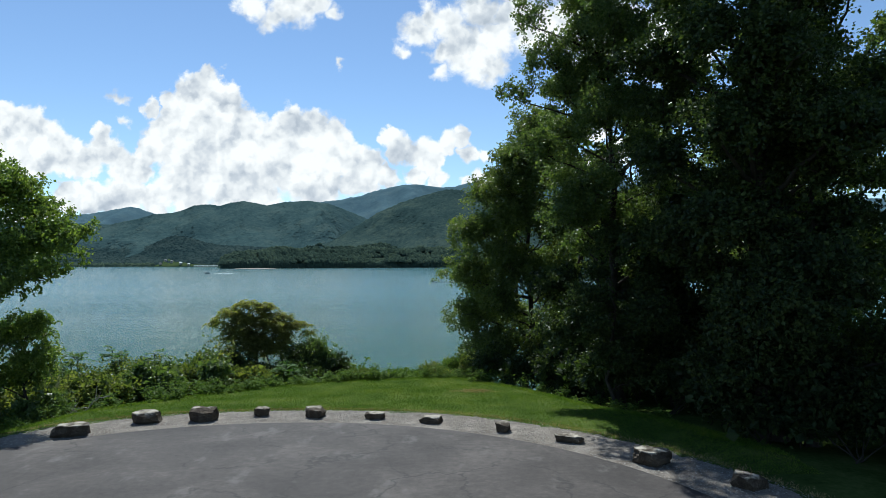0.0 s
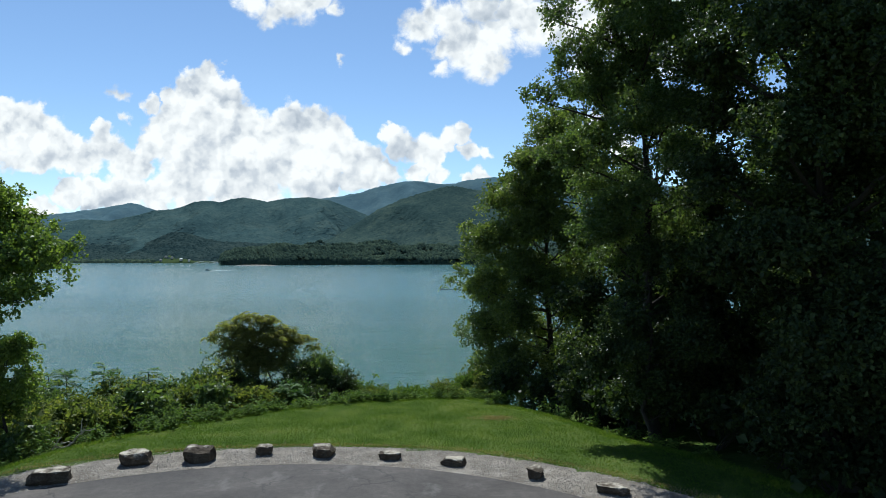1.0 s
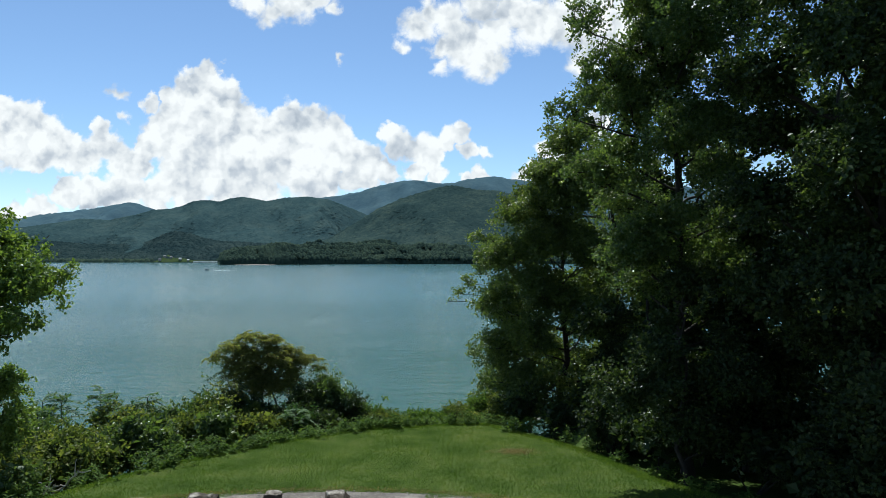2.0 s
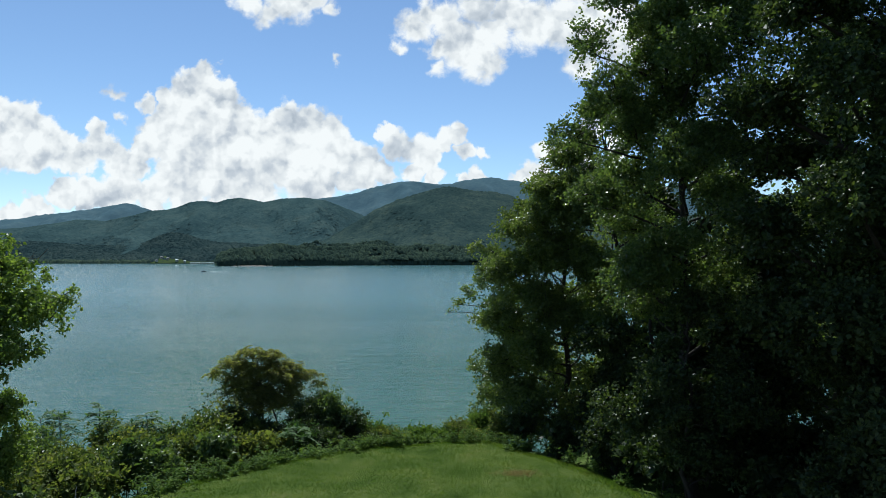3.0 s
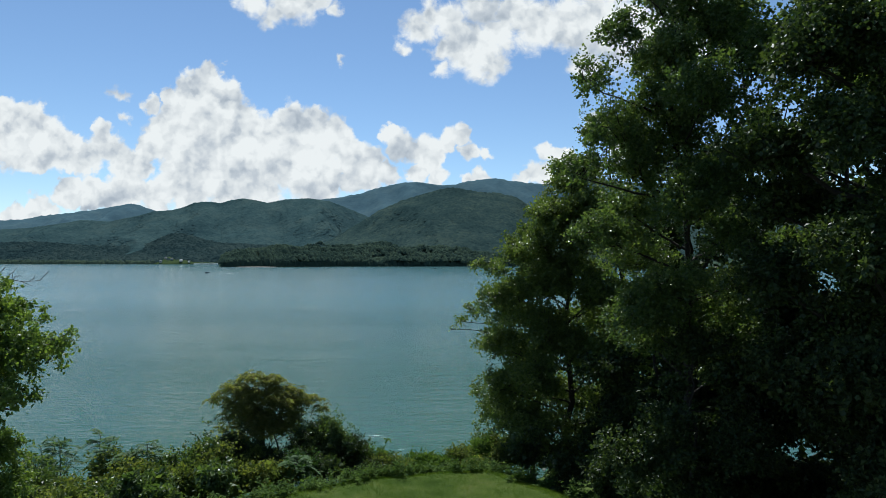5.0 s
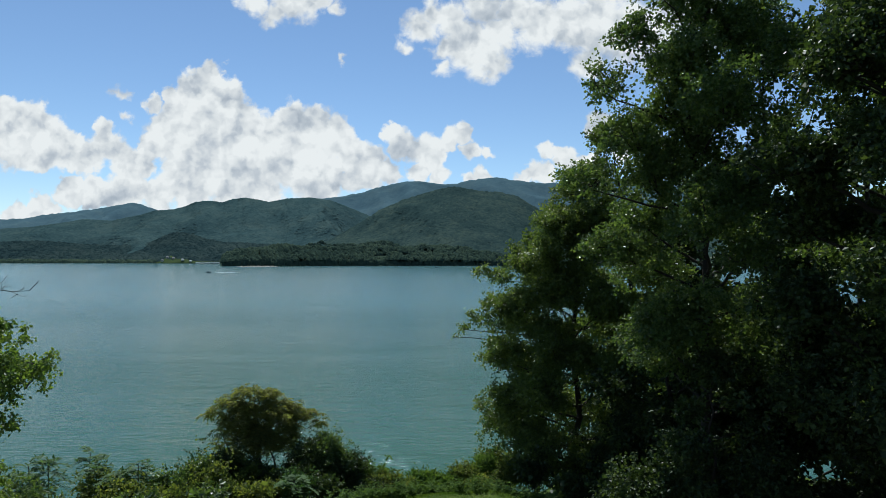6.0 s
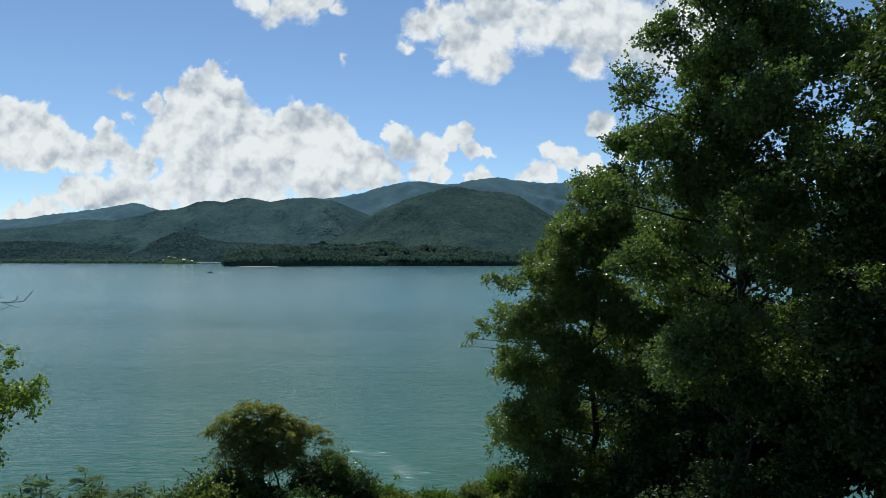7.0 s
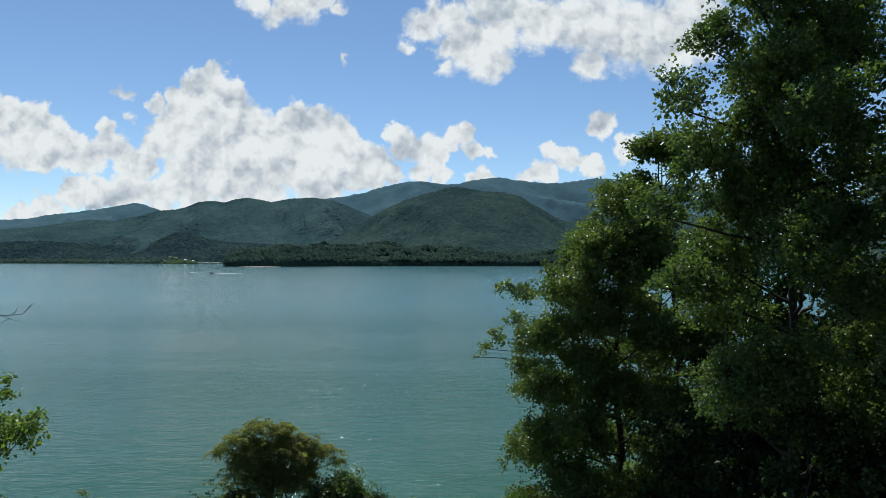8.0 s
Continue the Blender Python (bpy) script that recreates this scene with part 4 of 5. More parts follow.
def build_grass():
    rng = np.random.default_rng(72)
    n = 340000
    x, y = rng.uniform(-18, 10, n), rng.uniform(21, 43.5, n)
    r = np.hypot(x - TURN_X, y - TURN_Y)
    d = beyond_edge(x, y)
    worn = np.exp(-(((x - 1.2) / 0.6) ** 2 + ((y - 35.2) / 0.40) ** 2)) + 0.6 * np.exp(-(((x - 0.5) / 0.4) ** 2 + ((y - 35.3) / 0.25) ** 2))
    keep = (rng.random(n) > worn) & (r > GRAVEL_R - 0.05 + 0.25 * rng.normal(size=n) ** 2 * 0.3) & (d < 0.8)
    x, y, d = x[keep], y[keep], d[keep]
    n = len(x)
    z = ground_z(x, y)
    tall = rng.uniform(0.022, 0.052, n) * np.where(d > -0.4, 2.2, 1.0)
    a = rng.uniform(0, 2 * np.pi, n)
    w = rng.uniform(0.008, 0.016, n)
    lean = rng.normal(size=(n, 2)) * 0.8 * tall[:, None]
    b0 = np.stack([x - np.cos(a) * w, y - np.sin(a) * w, z - 0.01], 1)
    b1 = np.stack([x + np.cos(a) * w, y + np.sin(a) * w, z - 0.01], 1)
    tip = np.stack([x + lean[:, 0], y + lean[:, 1], z + tall], 1)
    co = np.stack([b0, b1, tip], 1).reshape(-1, 3)
    tagged(new("grass", raw_mesh("grass", co, np.arange(3 * n).reshape(-1, 3), MAT_GRASS)), "short mown green grass of the lawn", "grass", kind="stuff")


def build_dry_grass():
    rng = np.random.default_rng(73)
    n = 9000
    a = rng.uniform(0.05, np.pi - 0.05, n)
    r = GRAVEL_R + 0.18 + np.abs(rng.normal(size=n)) * 0.22 - 0.1
    x, y = TURN_X + np.cos(a) * r, TURN_Y + np.sin(a) * r
    x[:1500], y[:1500] = 1.2 + rng.normal(size=1500) * 0.42, 35.2 + rng.normal(size=1500) * 0.26
    at = np.stack([x, y, ground_z(x, y) + 0.005], 1)
    along = rng.normal(size=(n, 3)) + np.array([0, 0, 0.6])
    co, f = kites(rng, at, along, rng.uniform(0.05, 0.11, n), 0.22, 0.05, 0.3)
    tagged(new("dry_grass", raw_mesh("dry_grass", co, f, MAT_STRAW)), "dry brown grass along the gravel", "grass", kind="stuff")


build_pebbles()
build_grass()
build_dry_grass()

# ---- trees of the wooded point ----
WOODS = "trees of the wooded point"


def poplar(seed, foot, z0, z1, reach, n, extra, count, label, mat, trunk, leaf, per, spread, tilt=(0.0, 0.0), **more):
    lobes = tall_lobes(np.random.default_rng(100 + seed), foot, z0, z1, reach, n, tilt) + list(extra)
    tree("tree", (*foot, gz(*foot)), lobes, count, label, mat, seed, trunk, leaf, per, spread, WOODS, **more)


poplar(1, (7.7, 33.0), 5.6, 21.0, 3.2, 24, [(3.3, 31.6, 16.2, 0.9, 1.1), (4.3, 31.6, 17.9, 1.0, 1.1), (3.0, 32.3, 12.9, 0.9, 1.0), (4.7, 32.4, 14.4, 1.4, 1.6), (4.2, 32.6, 10.6, 1.4, 1.4), (5.4, 32.0, 19.6, 1.2, 1.4),
       (6.2, 31.6, 16.8, 1.6, 1.6), (5.4, 32.0, 7.5, 1.6, 1.6), (6.2, 29.6, 11.5, 1.4, 1.6), (6.6, 29.2, 15.0, 1.4, 1.6), (6.0, 30.6, 8.4, 1.4, 1.5),
       (6.6, 32.6, 19.2, 1.3, 1.3), (7.6, 32.0, 20.6, 1.5, 1.4), (6.4, 33.0, 17.2, 1.3, 1.3), (8.2, 32.4, 18.2, 1.5, 1.5), (9.2, 33.4, 18.8, 1.5, 1.6), (6.0, 32.4, 15.6, 1.3, 1.4), (7.0, 33.0, 14.2, 1.5, 1.5), (8.0, 32.6, 15.8, 1.4, 1.5), (5.4, 32.8, 13.0, 1.3, 1.4), (7.6, 32.0, 12.4, 1.5, 1.5)], 1950, "tall tulip poplar with glossy dark green leaves on the bank", MAT_POPLAR, 0.21, 0.116, 60, 0.50)
poplar(2, (10.8, 25.2), 7.0, 22.0, 3.9, 22, [(8.2, 23.4, 9.6, 1.4, 1.5), (7.9, 23.6, 12.6, 1.3, 1.5), (8.2, 27.8, 11.2, 1.3, 1.5), (8.8, 25.6, 15.8, 1.6, 1.6), (7.4, 26.6, 9.0, 1.3, 1.5), (7.2, 26.4, 12.6, 1.4, 1.5), (7.6, 25.0, 15.0, 1.4, 1.5),
       (9.6, 23.0, 11.2, 1.7, 1.7), (10.6, 22.6, 14.2, 1.8, 1.7), (11.4, 22.4, 9.4, 1.8, 1.7)], 2050, "tall dark poplar overgrown with vines beside the lawn", MAT_HALF_SHADE, 0.32, 0.135, 44, 0.52, core=0.9)
# lower growth of the poplar above, split off to carry shade-dark leaf colour
poplar(14, (11.6, 24.4), 0.6, 8.6, 3.7, 17, [(8.6, 24.0, 6.6, 1.5, 1.6), (9.2, 24.2, 3.4, 1.5, 1.5), (7.8, 27.0, 6.2, 1.3, 1.4), (10.0, 22.8, 5.0, 1.6, 1.6), (9.8, 25.6, 2.0, 1.6, 1.5)], 1000, "lower boughs split off the vine-hung poplar, shade in their green", MAT_SHADE_LEAF, 0.18, 0.15, 50, 0.55, core=0.9)
poplar(15, (7.0, 31.2), 0.9, 6.6, 2.5, 13, [], 560, "young understory tree in shade at the lawn's edge", MAT_HALF_SHADE, 0.09, 0.13, 46, 0.5, core=0.7)
# added to fill a shaded gap; the darkness is in its leaf colour
poplar(16, (10.4, 34.2), 0.4, 8.4, 3.1, 13, [], 480, "understory tree in deep shade on the bank", MAT_SHADE_LEAF, 0.12, 0.20, 34, 0.6, core=0.8)
poplar(3, (14.8, 30.5), 0.0, 24.0, 4.6, 22, [(10.2, 31.2, 17.0, 1.9, 2.0), (10.8, 30.6, 20.2, 1.9, 2.0), (10.0, 31.8, 13.8, 1.9, 2.0), (12.0, 29.5, 18.5, 2.0, 2.0), (13.4, 28.6, 13.5, 2.0, 2.0), (15.4, 28.0, 16.5, 2.2, 2.2), (14.2, 28.4, 20.5, 2.0, 2.0), (16.6, 28.6, 12.0, 2.2, 2.2)], 1550, "tall broadleaf tree with sunlit upper boughs", MAT_POPLAR, 0.30, 0.155, 50, 0.66, core=0.9)
poplar(4, (9.4, 48.5), 0.0, 17.0, 3.5, 18, [(7.8, 48.2, 17.2, 1.2, 1.6), (6.9, 48.6, 15.2, 1.0, 1.2), (6.3, 48.4, 12.6, 1.3, 1.4), (5.4, 48.3, 14.4, 0.9, 1.2), (4.6, 48.2, 12.2, 1.1, 1.2), (3.6, 47.6, 10.8, 1.1, 1.1)], 1000, "slender green tree standing down the bank", MAT_SHORE, 0.24, 0.19, 46, 0.64)
poplar(5, (4.9, 46.5), -2.6, 11.6, 3.5, 20, [(1.7, 47.6, 4.4, 1.5, 1.4), (1.9, 47.0, 1.2, 1.6, 1.8), (2.4, 46.0, 7.6, 1.5, 1.6), (3.6, 45.2, 10.6, 1.4, 1.6), (2.2, 46.6, -1.6, 1.5, 1.6), (5.0, 45.0, 12.3, 1.4, 1.3), (6.5, 45.5, 11.0, 1.6, 1.6),
       (1.4, 46.5, 7.4, 1.7, 1.6), (1.5, 46.3, 4.8, 1.7, 1.7), (1.7, 46.2, 2.4, 1.7, 1.7), (2.2, 46.0, 0.2, 1.7, 1.6), (2.6, 46.3, 9.8, 1.7, 1.6), (4.2, 46.2, 12.2, 1.8, 1.7), (5.6, 46.2, 14.0, 1.7, 1.7), (4.2, 45.2, 8.0, 1.9, 1.8),
       (5.6, 45.0, 10.4, 1.9, 1.8), (6.4, 45.4, 12.6, 1.8, 1.8), (4.0, 45.0, 4.8, 1.9, 1.9), (6.2, 44.8, 7.6, 2.0, 1.9), (6.4, 44.8, 4.6, 2.0, 1.9), (3.4, 44.6, 3.4, 1.6, 1.6), (3.6, 44.4, 0.2, 1.6, 1.6), (4.6, 46.0, 9.0, 1.6, 1.8), (3.7, 46.0, 6.0, 1.5, 1.5)], 2250, "bushy light green tree leafy to the ground", MAT_SHORE, 0.22, 0.145, 46, 0.6)
poplar(7, (12.8, 40.0), -2.0, 20.0, 4.2, 20, [], 650, "tall broadleaf tree deep in shade", MAT_SHADE_LEAF, 0.28, 0.28, 30, 0.8, core=0.8)
poplar(8, (8.6, 39.8), -2.4, 10.5, 3.4, 18, [], 800, "young understory tree in shade on the bank", MAT_SHADE_LEAF, 0.16, 0.20, 40, 0.65, core=0.8)
poplar(9, (17.8, 23.0), 0.0, 22.0, 4.8, 18, [], 700, "tall broadleaf tree deep in shade", MAT_HALF_SHADE, 0.30, 0.19, 42, 0.8, core=1.0)
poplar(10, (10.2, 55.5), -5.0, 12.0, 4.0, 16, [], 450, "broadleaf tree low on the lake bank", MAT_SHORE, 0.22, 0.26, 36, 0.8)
poplar(11, (18.5, 41.0), -4.0, 19.0, 5.0, 16, [], 620, "tall broadleaf tree deep in shade", MAT_SHADE_LEAF, 0.28, 0.34, 34, 0.9, core=1.2)
poplar(13, (22.5, 49.0), -6.0, 16.0, 5.2, 16, [], 480, "tall broadleaf tree deep in shade", MAT_SHADE_LEAF, 0.28, 0.36, 34, 1.0, core=1.2)
poplar(12, (11.6, 44.0), -2.6, 14.0, 3.4, 18, [], 600, "broadleaf tree in shade behind the others", MAT_SHADE_LEAF, 0.22, 0.26, 28, 0.75, core=0.9)
lobes = [(5.5, 64.0, 8.5, 2.2, 2.0), (4.0, 63.5, 5.0, 2.0, 1.6), (6.5, 64.0, 12.0, 1.6, 1.8), (2.6, 64.0, 8.8, 1.0, 0.8), (1.2, 64.0, 9.2, 0.8, 0.6), (1.8, 64.2, 6.8, 0.9, 0.7), (0.6, 64.3, 5.4, 0.8, 0.6), (-0.7, 64.4, 4.6, 0.7, 0.5),
         (-1.3, 64.4, 3.9, 0.4, 0.4), (5.0, 64, 1.0, 2.2, 2.4), (3.4, 63.8, -3.5, 2.2, 2.4), (2.6, 63.6, 3.0, 1.4, 1.4)]
tree("tree", (5.5, 64.0, gz(5.5, 64.0)), lobes, 520, "thin open tree with sparse branches over the water", MAT_SHORE, 6, 0.2, 0.2, 36, 0.75, WOODS, droop=0.4)

# bushes under the trees; their shade is painted in by the darker leaf tones
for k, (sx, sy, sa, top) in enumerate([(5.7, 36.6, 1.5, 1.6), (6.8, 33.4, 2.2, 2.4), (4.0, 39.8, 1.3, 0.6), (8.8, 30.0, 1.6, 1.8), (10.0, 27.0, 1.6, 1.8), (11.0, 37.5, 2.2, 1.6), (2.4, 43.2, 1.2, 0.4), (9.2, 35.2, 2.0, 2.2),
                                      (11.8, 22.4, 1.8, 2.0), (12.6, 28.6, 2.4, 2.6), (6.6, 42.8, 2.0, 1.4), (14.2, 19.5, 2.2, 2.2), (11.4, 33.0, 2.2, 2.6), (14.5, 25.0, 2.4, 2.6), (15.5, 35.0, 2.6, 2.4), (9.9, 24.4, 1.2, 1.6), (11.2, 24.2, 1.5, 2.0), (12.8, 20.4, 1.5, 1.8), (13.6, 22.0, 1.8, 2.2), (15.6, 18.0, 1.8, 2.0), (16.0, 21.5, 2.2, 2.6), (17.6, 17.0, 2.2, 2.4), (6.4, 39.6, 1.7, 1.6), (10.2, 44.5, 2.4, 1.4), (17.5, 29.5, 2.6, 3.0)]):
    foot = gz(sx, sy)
    shrub("shrub", (sx, sy, foot), sa, top - foot, "understory bush at the foot of the trees, shade in its leaf colour", MAT_HALF_SHADE if k in (1, 3, 6, 22) else MAT_SHADE_LEAF, 200 + k, 0.18, int(25 * sa * (0.8 + 0.5 * (top - foot))), 15, "understory bushes", spread=0.5)

# ---- the small tree at the lawn's other end ----
lobes = [(-18.3, 29.5, 8.5, 2.2, 1.6), (-16.4, 29.6, 6.6, 1.8, 1.1), (-15.8, 28.6, 5.2, 1.3, 0.8), (-18.8, 28.2, 5.4, 2.4, 1.5), (-20.6, 30.0, 7.2, 2.4, 1.9), (-18.5, 31.4, 6.0, 2.2, 1.5), (-19.8, 29.5, 10.0, 1.4, 1.0), (-15.2, 29.9, 6.9, 0.9, 0.7),
         (-17.2, 27.8, 4.5, 1.4, 0.8), (-20.5, 28.5, 4.2, 2.0, 1.4), (-17.4, 30.6, 7.8, 1.6, 1.1)]
tree("tree", (-19.6, 29.8, gz(-19.6, 29.8)), lobes, 1050, "spreading locust tree with bright green feathery foliage", MAT_LOCUST, 21, 0.2, 0.122, 58, 0.40, droop=0.4, core=0.6)
lobes = [(-17.6, 30.9, 3.0, 1.1, 0.7), (-17.4, 31.4, 1.6, 1.0, 0.8), (-19.0, 31.6, 2.4, 1.6, 1.1), (-18.6, 32.0, 0.8, 1.5, 0.9), (-20.4, 30.8, 1.4, 1.6, 1.2)]
tree("tree", (-18.6, 31.4, gz(-18.6, 31.4)), lobes, 360, "low leaning sapling with bright green foliage", MAT_LOCUST, 22, 0.09, 0.105, 70, 0.38, droop=0.35)


def snag(base, elbow, tip, seed):
    """A bare dead tree, bent over, with thin twigs on its long limb."""
    rng = np.random.default_rng(seed)
    th = thing("dead_tree", base, "bare dead tree with thin grey twigs on the bank", "dead tree")
    b = np.array(base)
    spine = wander(rng, (0, 0, -0.2), np.array(elbow) - b, 12, 0.10)
    co, f = tube(spine, np.linspace(0.13, 0.05, 12), 7)
    part("trunk", raw_mesh("trunk", co, f, MAT_GREY_TWIG, True), th)
    limb = wander(rng, spine[-1], np.array(tip) - b, 12, 0.09)
    co, f = tube(limb, np.linspace(0.050, 0.016, 12), 6)
    part("limb", raw_mesh("limb", co, f, MAT_GREY_TWIG, True), th)
    for i in range(3, 12):
        L = rng.uniform(0.5, 1.2) * (1.0 if i % 2 else 0.5)
        end = limb[i] + np.array([L * 0.8, rng.normal() * 0.25, L * (0.8 if i % 3 else -0.3)])
        pieces = [tube(wander(rng, limb[i], end, 6, 0.04), np.linspace(0.022, 0.010, 6), 5)]
        m = limb[i] + (end - limb[i]) * 0.5
        pieces.append(tube(wander(rng, m, m + rng.normal(size=3) * [0.25, 0.15, 0.25], 4, 0.02), np.linspace(0.018, 0.009, 4), 5))
        co, f = join(pieces)
        part("branch", raw_mesh("branch", co, f, MAT_GREY_TWIG, True), th)


snag((-33.5, 49.0, gz(-33.5, 49)), (-31.5, 49.0, 8.7), (-26.9, 49.0, 8.5), 31)


def fallen_branch(base, tip, label, seed):
    """A bleached dead limb with a few forks, caught in the brambles."""
    rng = np.random.default_rng(seed)
    th = thing("dead_branch", base, label, "branch")
    end = np.array(tip) - np.array(base)
    limb = wander(rng, (0, 0, -0.05), end, 9, 0.05)
    part("limb", raw_mesh("limb", *tube(limb, np.linspace(0.050, 0.020, 9), 7), MAT_BLEACHED, True), th)
    for i, way in ((2, (-0.5, -0.1, 0.35)), (4, (0.45, -0.15, 0.55)), (6, (0.1, -0.1, 0.6)), (7, (0.5, -0.1, 0.1))):
        fork = wander(rng, limb[i], limb[i] + np.array(way), 6, 0.03)
        part("fork", raw_mesh("fork", *tube(fork, np.linspace(0.028, 0.010, 6), 6), MAT_BLEACHED, True), th)


fallen_branch((-15.3, 29.9, gz(-15.3, 29.9)), (-14.25, 30.2, 0.50), "bleached dead branch caught in the bramble thicket", 35)
fallen_branch((-15.9, 30.0, gz(-15.9, 30.0)), (-15.0, 29.9, -0.05), "bleached dead branch leaning in the bramble thicket", 36)

# ---- mimosa and the growth along the rim of the bank ----
lobes = [(-14.0, 46.0, 2.35, 0.85, 0.30), (-12.9, 46.2, 2.85, 0.95, 0.32), (-11.9, 46.4, 2.65, 0.85, 0.32), (-14.7, 45.8, 1.75, 0.65, 0.26), (-10.7, 46.8, 2.05, 0.75, 0.30), (-9.8, 47.0, 1.6, 0.65, 0.26), (-9.2, 47.1, 1.05, 0.45, 0.24),
         (-13.2, 46.0, 1.75, 1.0, 0.36), (-11.7, 46.4, 1.65, 0.9, 0.36), (-12.5, 46.0, 0.95, 0.85, 0.36), (-10.9, 46.5, 0.95, 0.75, 0.34), (-14.0, 45.7, 0.9, 0.75, 0.4),
         (-12.9, 46.0, 2.0, 0.9, 0.4), (-11.6, 46.3, 2.0, 0.9, 0.4), (-13.4, 46.0, 1.3, 0.9, 0.4), (-12.2, 46.0, 0.5, 1.0, 0.4), (-11.1, 46.5, 1.4, 0.9, 0.4), (-10.3, 46.7, 1.4, 0.7, 0.35),
         (-13.0, 45.8, 0.2, 1.0, 0.6), (-11.8, 46.0, 0.0, 1.1, 0.7), (-13.9, 45.6, -0.4, 0.9, 0.6), (-10.6, 46.4, 0.1, 0.8, 0.6)]
lobes = [(x, y, z, r, h * 1.75) for x, y, z, r, h in lobes]
tree("mimosa_tree", (-11.8, 46.6, gz(-11.8, 46.6)), lobes, 1150, "small mimosa tree, olive foliage browned with seed pods", MAT_MIMOSA, 41, 0.10, 0.07, 4, 0.5, category="tree", droop=0.6, lift=0.6, stems=4, core=0.12, frond=0.46)
for k, (sx, sy, sa, top, st) in enumerate([(-8.7, 45.6, 1.1, 1.35, MAT_POPLAR), (-9.6, 45.4, 1.0, 0.9, MAT_HALF_SHADE), (-12.0, 45.0, 1.2, 0.3, MAT_HALF_SHADE), (-13.9, 44.8, 1.2, 0.55, MAT_HALF_SHADE), (-15.4, 44.6, 1.0, 0.0, MAT_HALF_SHADE), (-7.6, 45.2, 0.9, 0.7, MAT_POPLAR), (-7.2, 45.0, 1.1, 0.0, MAT_HALF_SHADE), (-9.6, 44.6, 1.5, 0.2, MAT_HALF_SHADE), (-11.0, 43.6, 1.6, -0.2, MAT_HALF_SHADE), (-13.0, 43.2, 1.6, -0.1, MAT_HEDGE), (-14.6, 44.0, 1.4, -0.2, MAT_HALF_SHADE),
                                           (-6.2, 44.2, 1.0, -0.9, MAT_HALF_SHADE), (-9.4, 42.2, 0.9, -0.4, MAT_SUMAC), (-10.4, 41.6, 1.0, -0.5, MAT_HEDGE), (-8.0, 42.6, 0.9, -0.6, MAT_HALF_SHADE)]):
    foot = gz(sx, sy)
    shrub("shrub", (sx, sy, foot), sa, top - foot, "dense dark green bush on the rim of the bank", st, 240 + k, 0.13, int(48 * sa * (0.6 + top - foot)), 21, "bushes along the bank", spread=0.4)
rim = [(-21.5, 32.4, 1.7), (-19.6, 30.4, 1.5), (-18.4, 32.8, 1.6), (-16.9, 30.4, 1.1), (-16.8, 34.6, 1.6), (-15.2, 32.6, 1.2), (-14.9, 36.4, 1.5), (-19.6, 36.2, 1.8), (-18.2, 38.6, 1.8), (-13.4, 35.2, 1.0), (-13.4, 38.6, 1.5),
       (-15.9, 39.2, 1.7), (-12.0, 37.2, 0.9), (-11.6, 40.2, 1.3), (-22.4, 36.4, 1.9), (-21.2, 40.2, 1.9), (-24.5, 34.0, 2.0), (-18.2, 41.6, 1.7), (-15.2, 41.8, 1.7), (-13.0, 41.2, 1.4), (-23.8, 39.8, 2.0), (-17.4, 36.6, 1.5)]
for k, (sx, sy, sa) in enumerate(rim):
    foot, jitter = gz(sx, sy), ((k * 7919) % 13) / 13 - 0.5
    near = -float(beyond_edge(np.array([sx]), np.array([sy]))[0])
    top = float(np.interp(sy, [30, 34, 42], [0.45, 0.55, 0.5])) + jitter * 0.8 - (0.5 if near > -1.6 else 0)
    shrub("shrub", (sx, sy, foot), sa, max(0.9, top - foot), "tangled yellow-green bramble thicket along the lawn" if k % 3 else "dark green leafy bush in the bank's thicket", MAT_HEDGE if k % 3 else MAT_POPLAR, 260 + k, 0.17, int(36 * sa * (0.7 + max(0.9, top - foot))), 16, "bushes along the bank", spread=0.4)
for sx, sy, top, seed in [(-20.3, 43.6, 0.45, 1), (-21.9, 42.6, 0.15, 2), (-16.7, 41.3, 0.55, 3), (-18.8, 41.6, 0.2, 4), (-9.6, 41.4, -0.35, 5), (-23.0, 43.0, 0.0, 6), (-22.4, 41.2, -0.1, 7), (-17.6, 40.6, 0.0, 8)]:
    sumac((sx, sy, gz(sx, sy)), top - gz(sx, sy), 1.15, 300 + seed, "sumac with long feathered green leaves on the bank")
weeds = np.random.default_rng(81)
for k in range(46):
    wx = -13.0 + 15.2 * (k + weeds.uniform(-0.5, 0.5)) / 45
    wy = float(np.interp(wx, LAWN_EDGE[:, 0], LAWN_EDGE[:, 1])) + weeds.uniform(0.0, 1.5)
    weed_clump((wx, wy, gz(wx, wy)), weeds.uniform(0.35, 0.8), weeds.uniform(0.3, 0.8 if wx > -3 else 1.05), 320 + k, "light green leafy weeds at the lawn's edge")
for k, (wx, wy) in enumerate([(3.0, 39.6), (3.9, 37.6), (4.6, 36.2), (5.2, 33.8), (6.0, 31.8), (6.8, 29.8), (7.9, 28.2), (-14.2, 30.6), (-15.2, 29.2), (-16.2, 28.0)]):
    weed_clump((wx, wy, gz(wx, wy)), weeds.uniform(0.35, 0.8), weeds.uniform(0.35, 0.9), 420 + k, "light green leafy weeds at the lawn's edge")
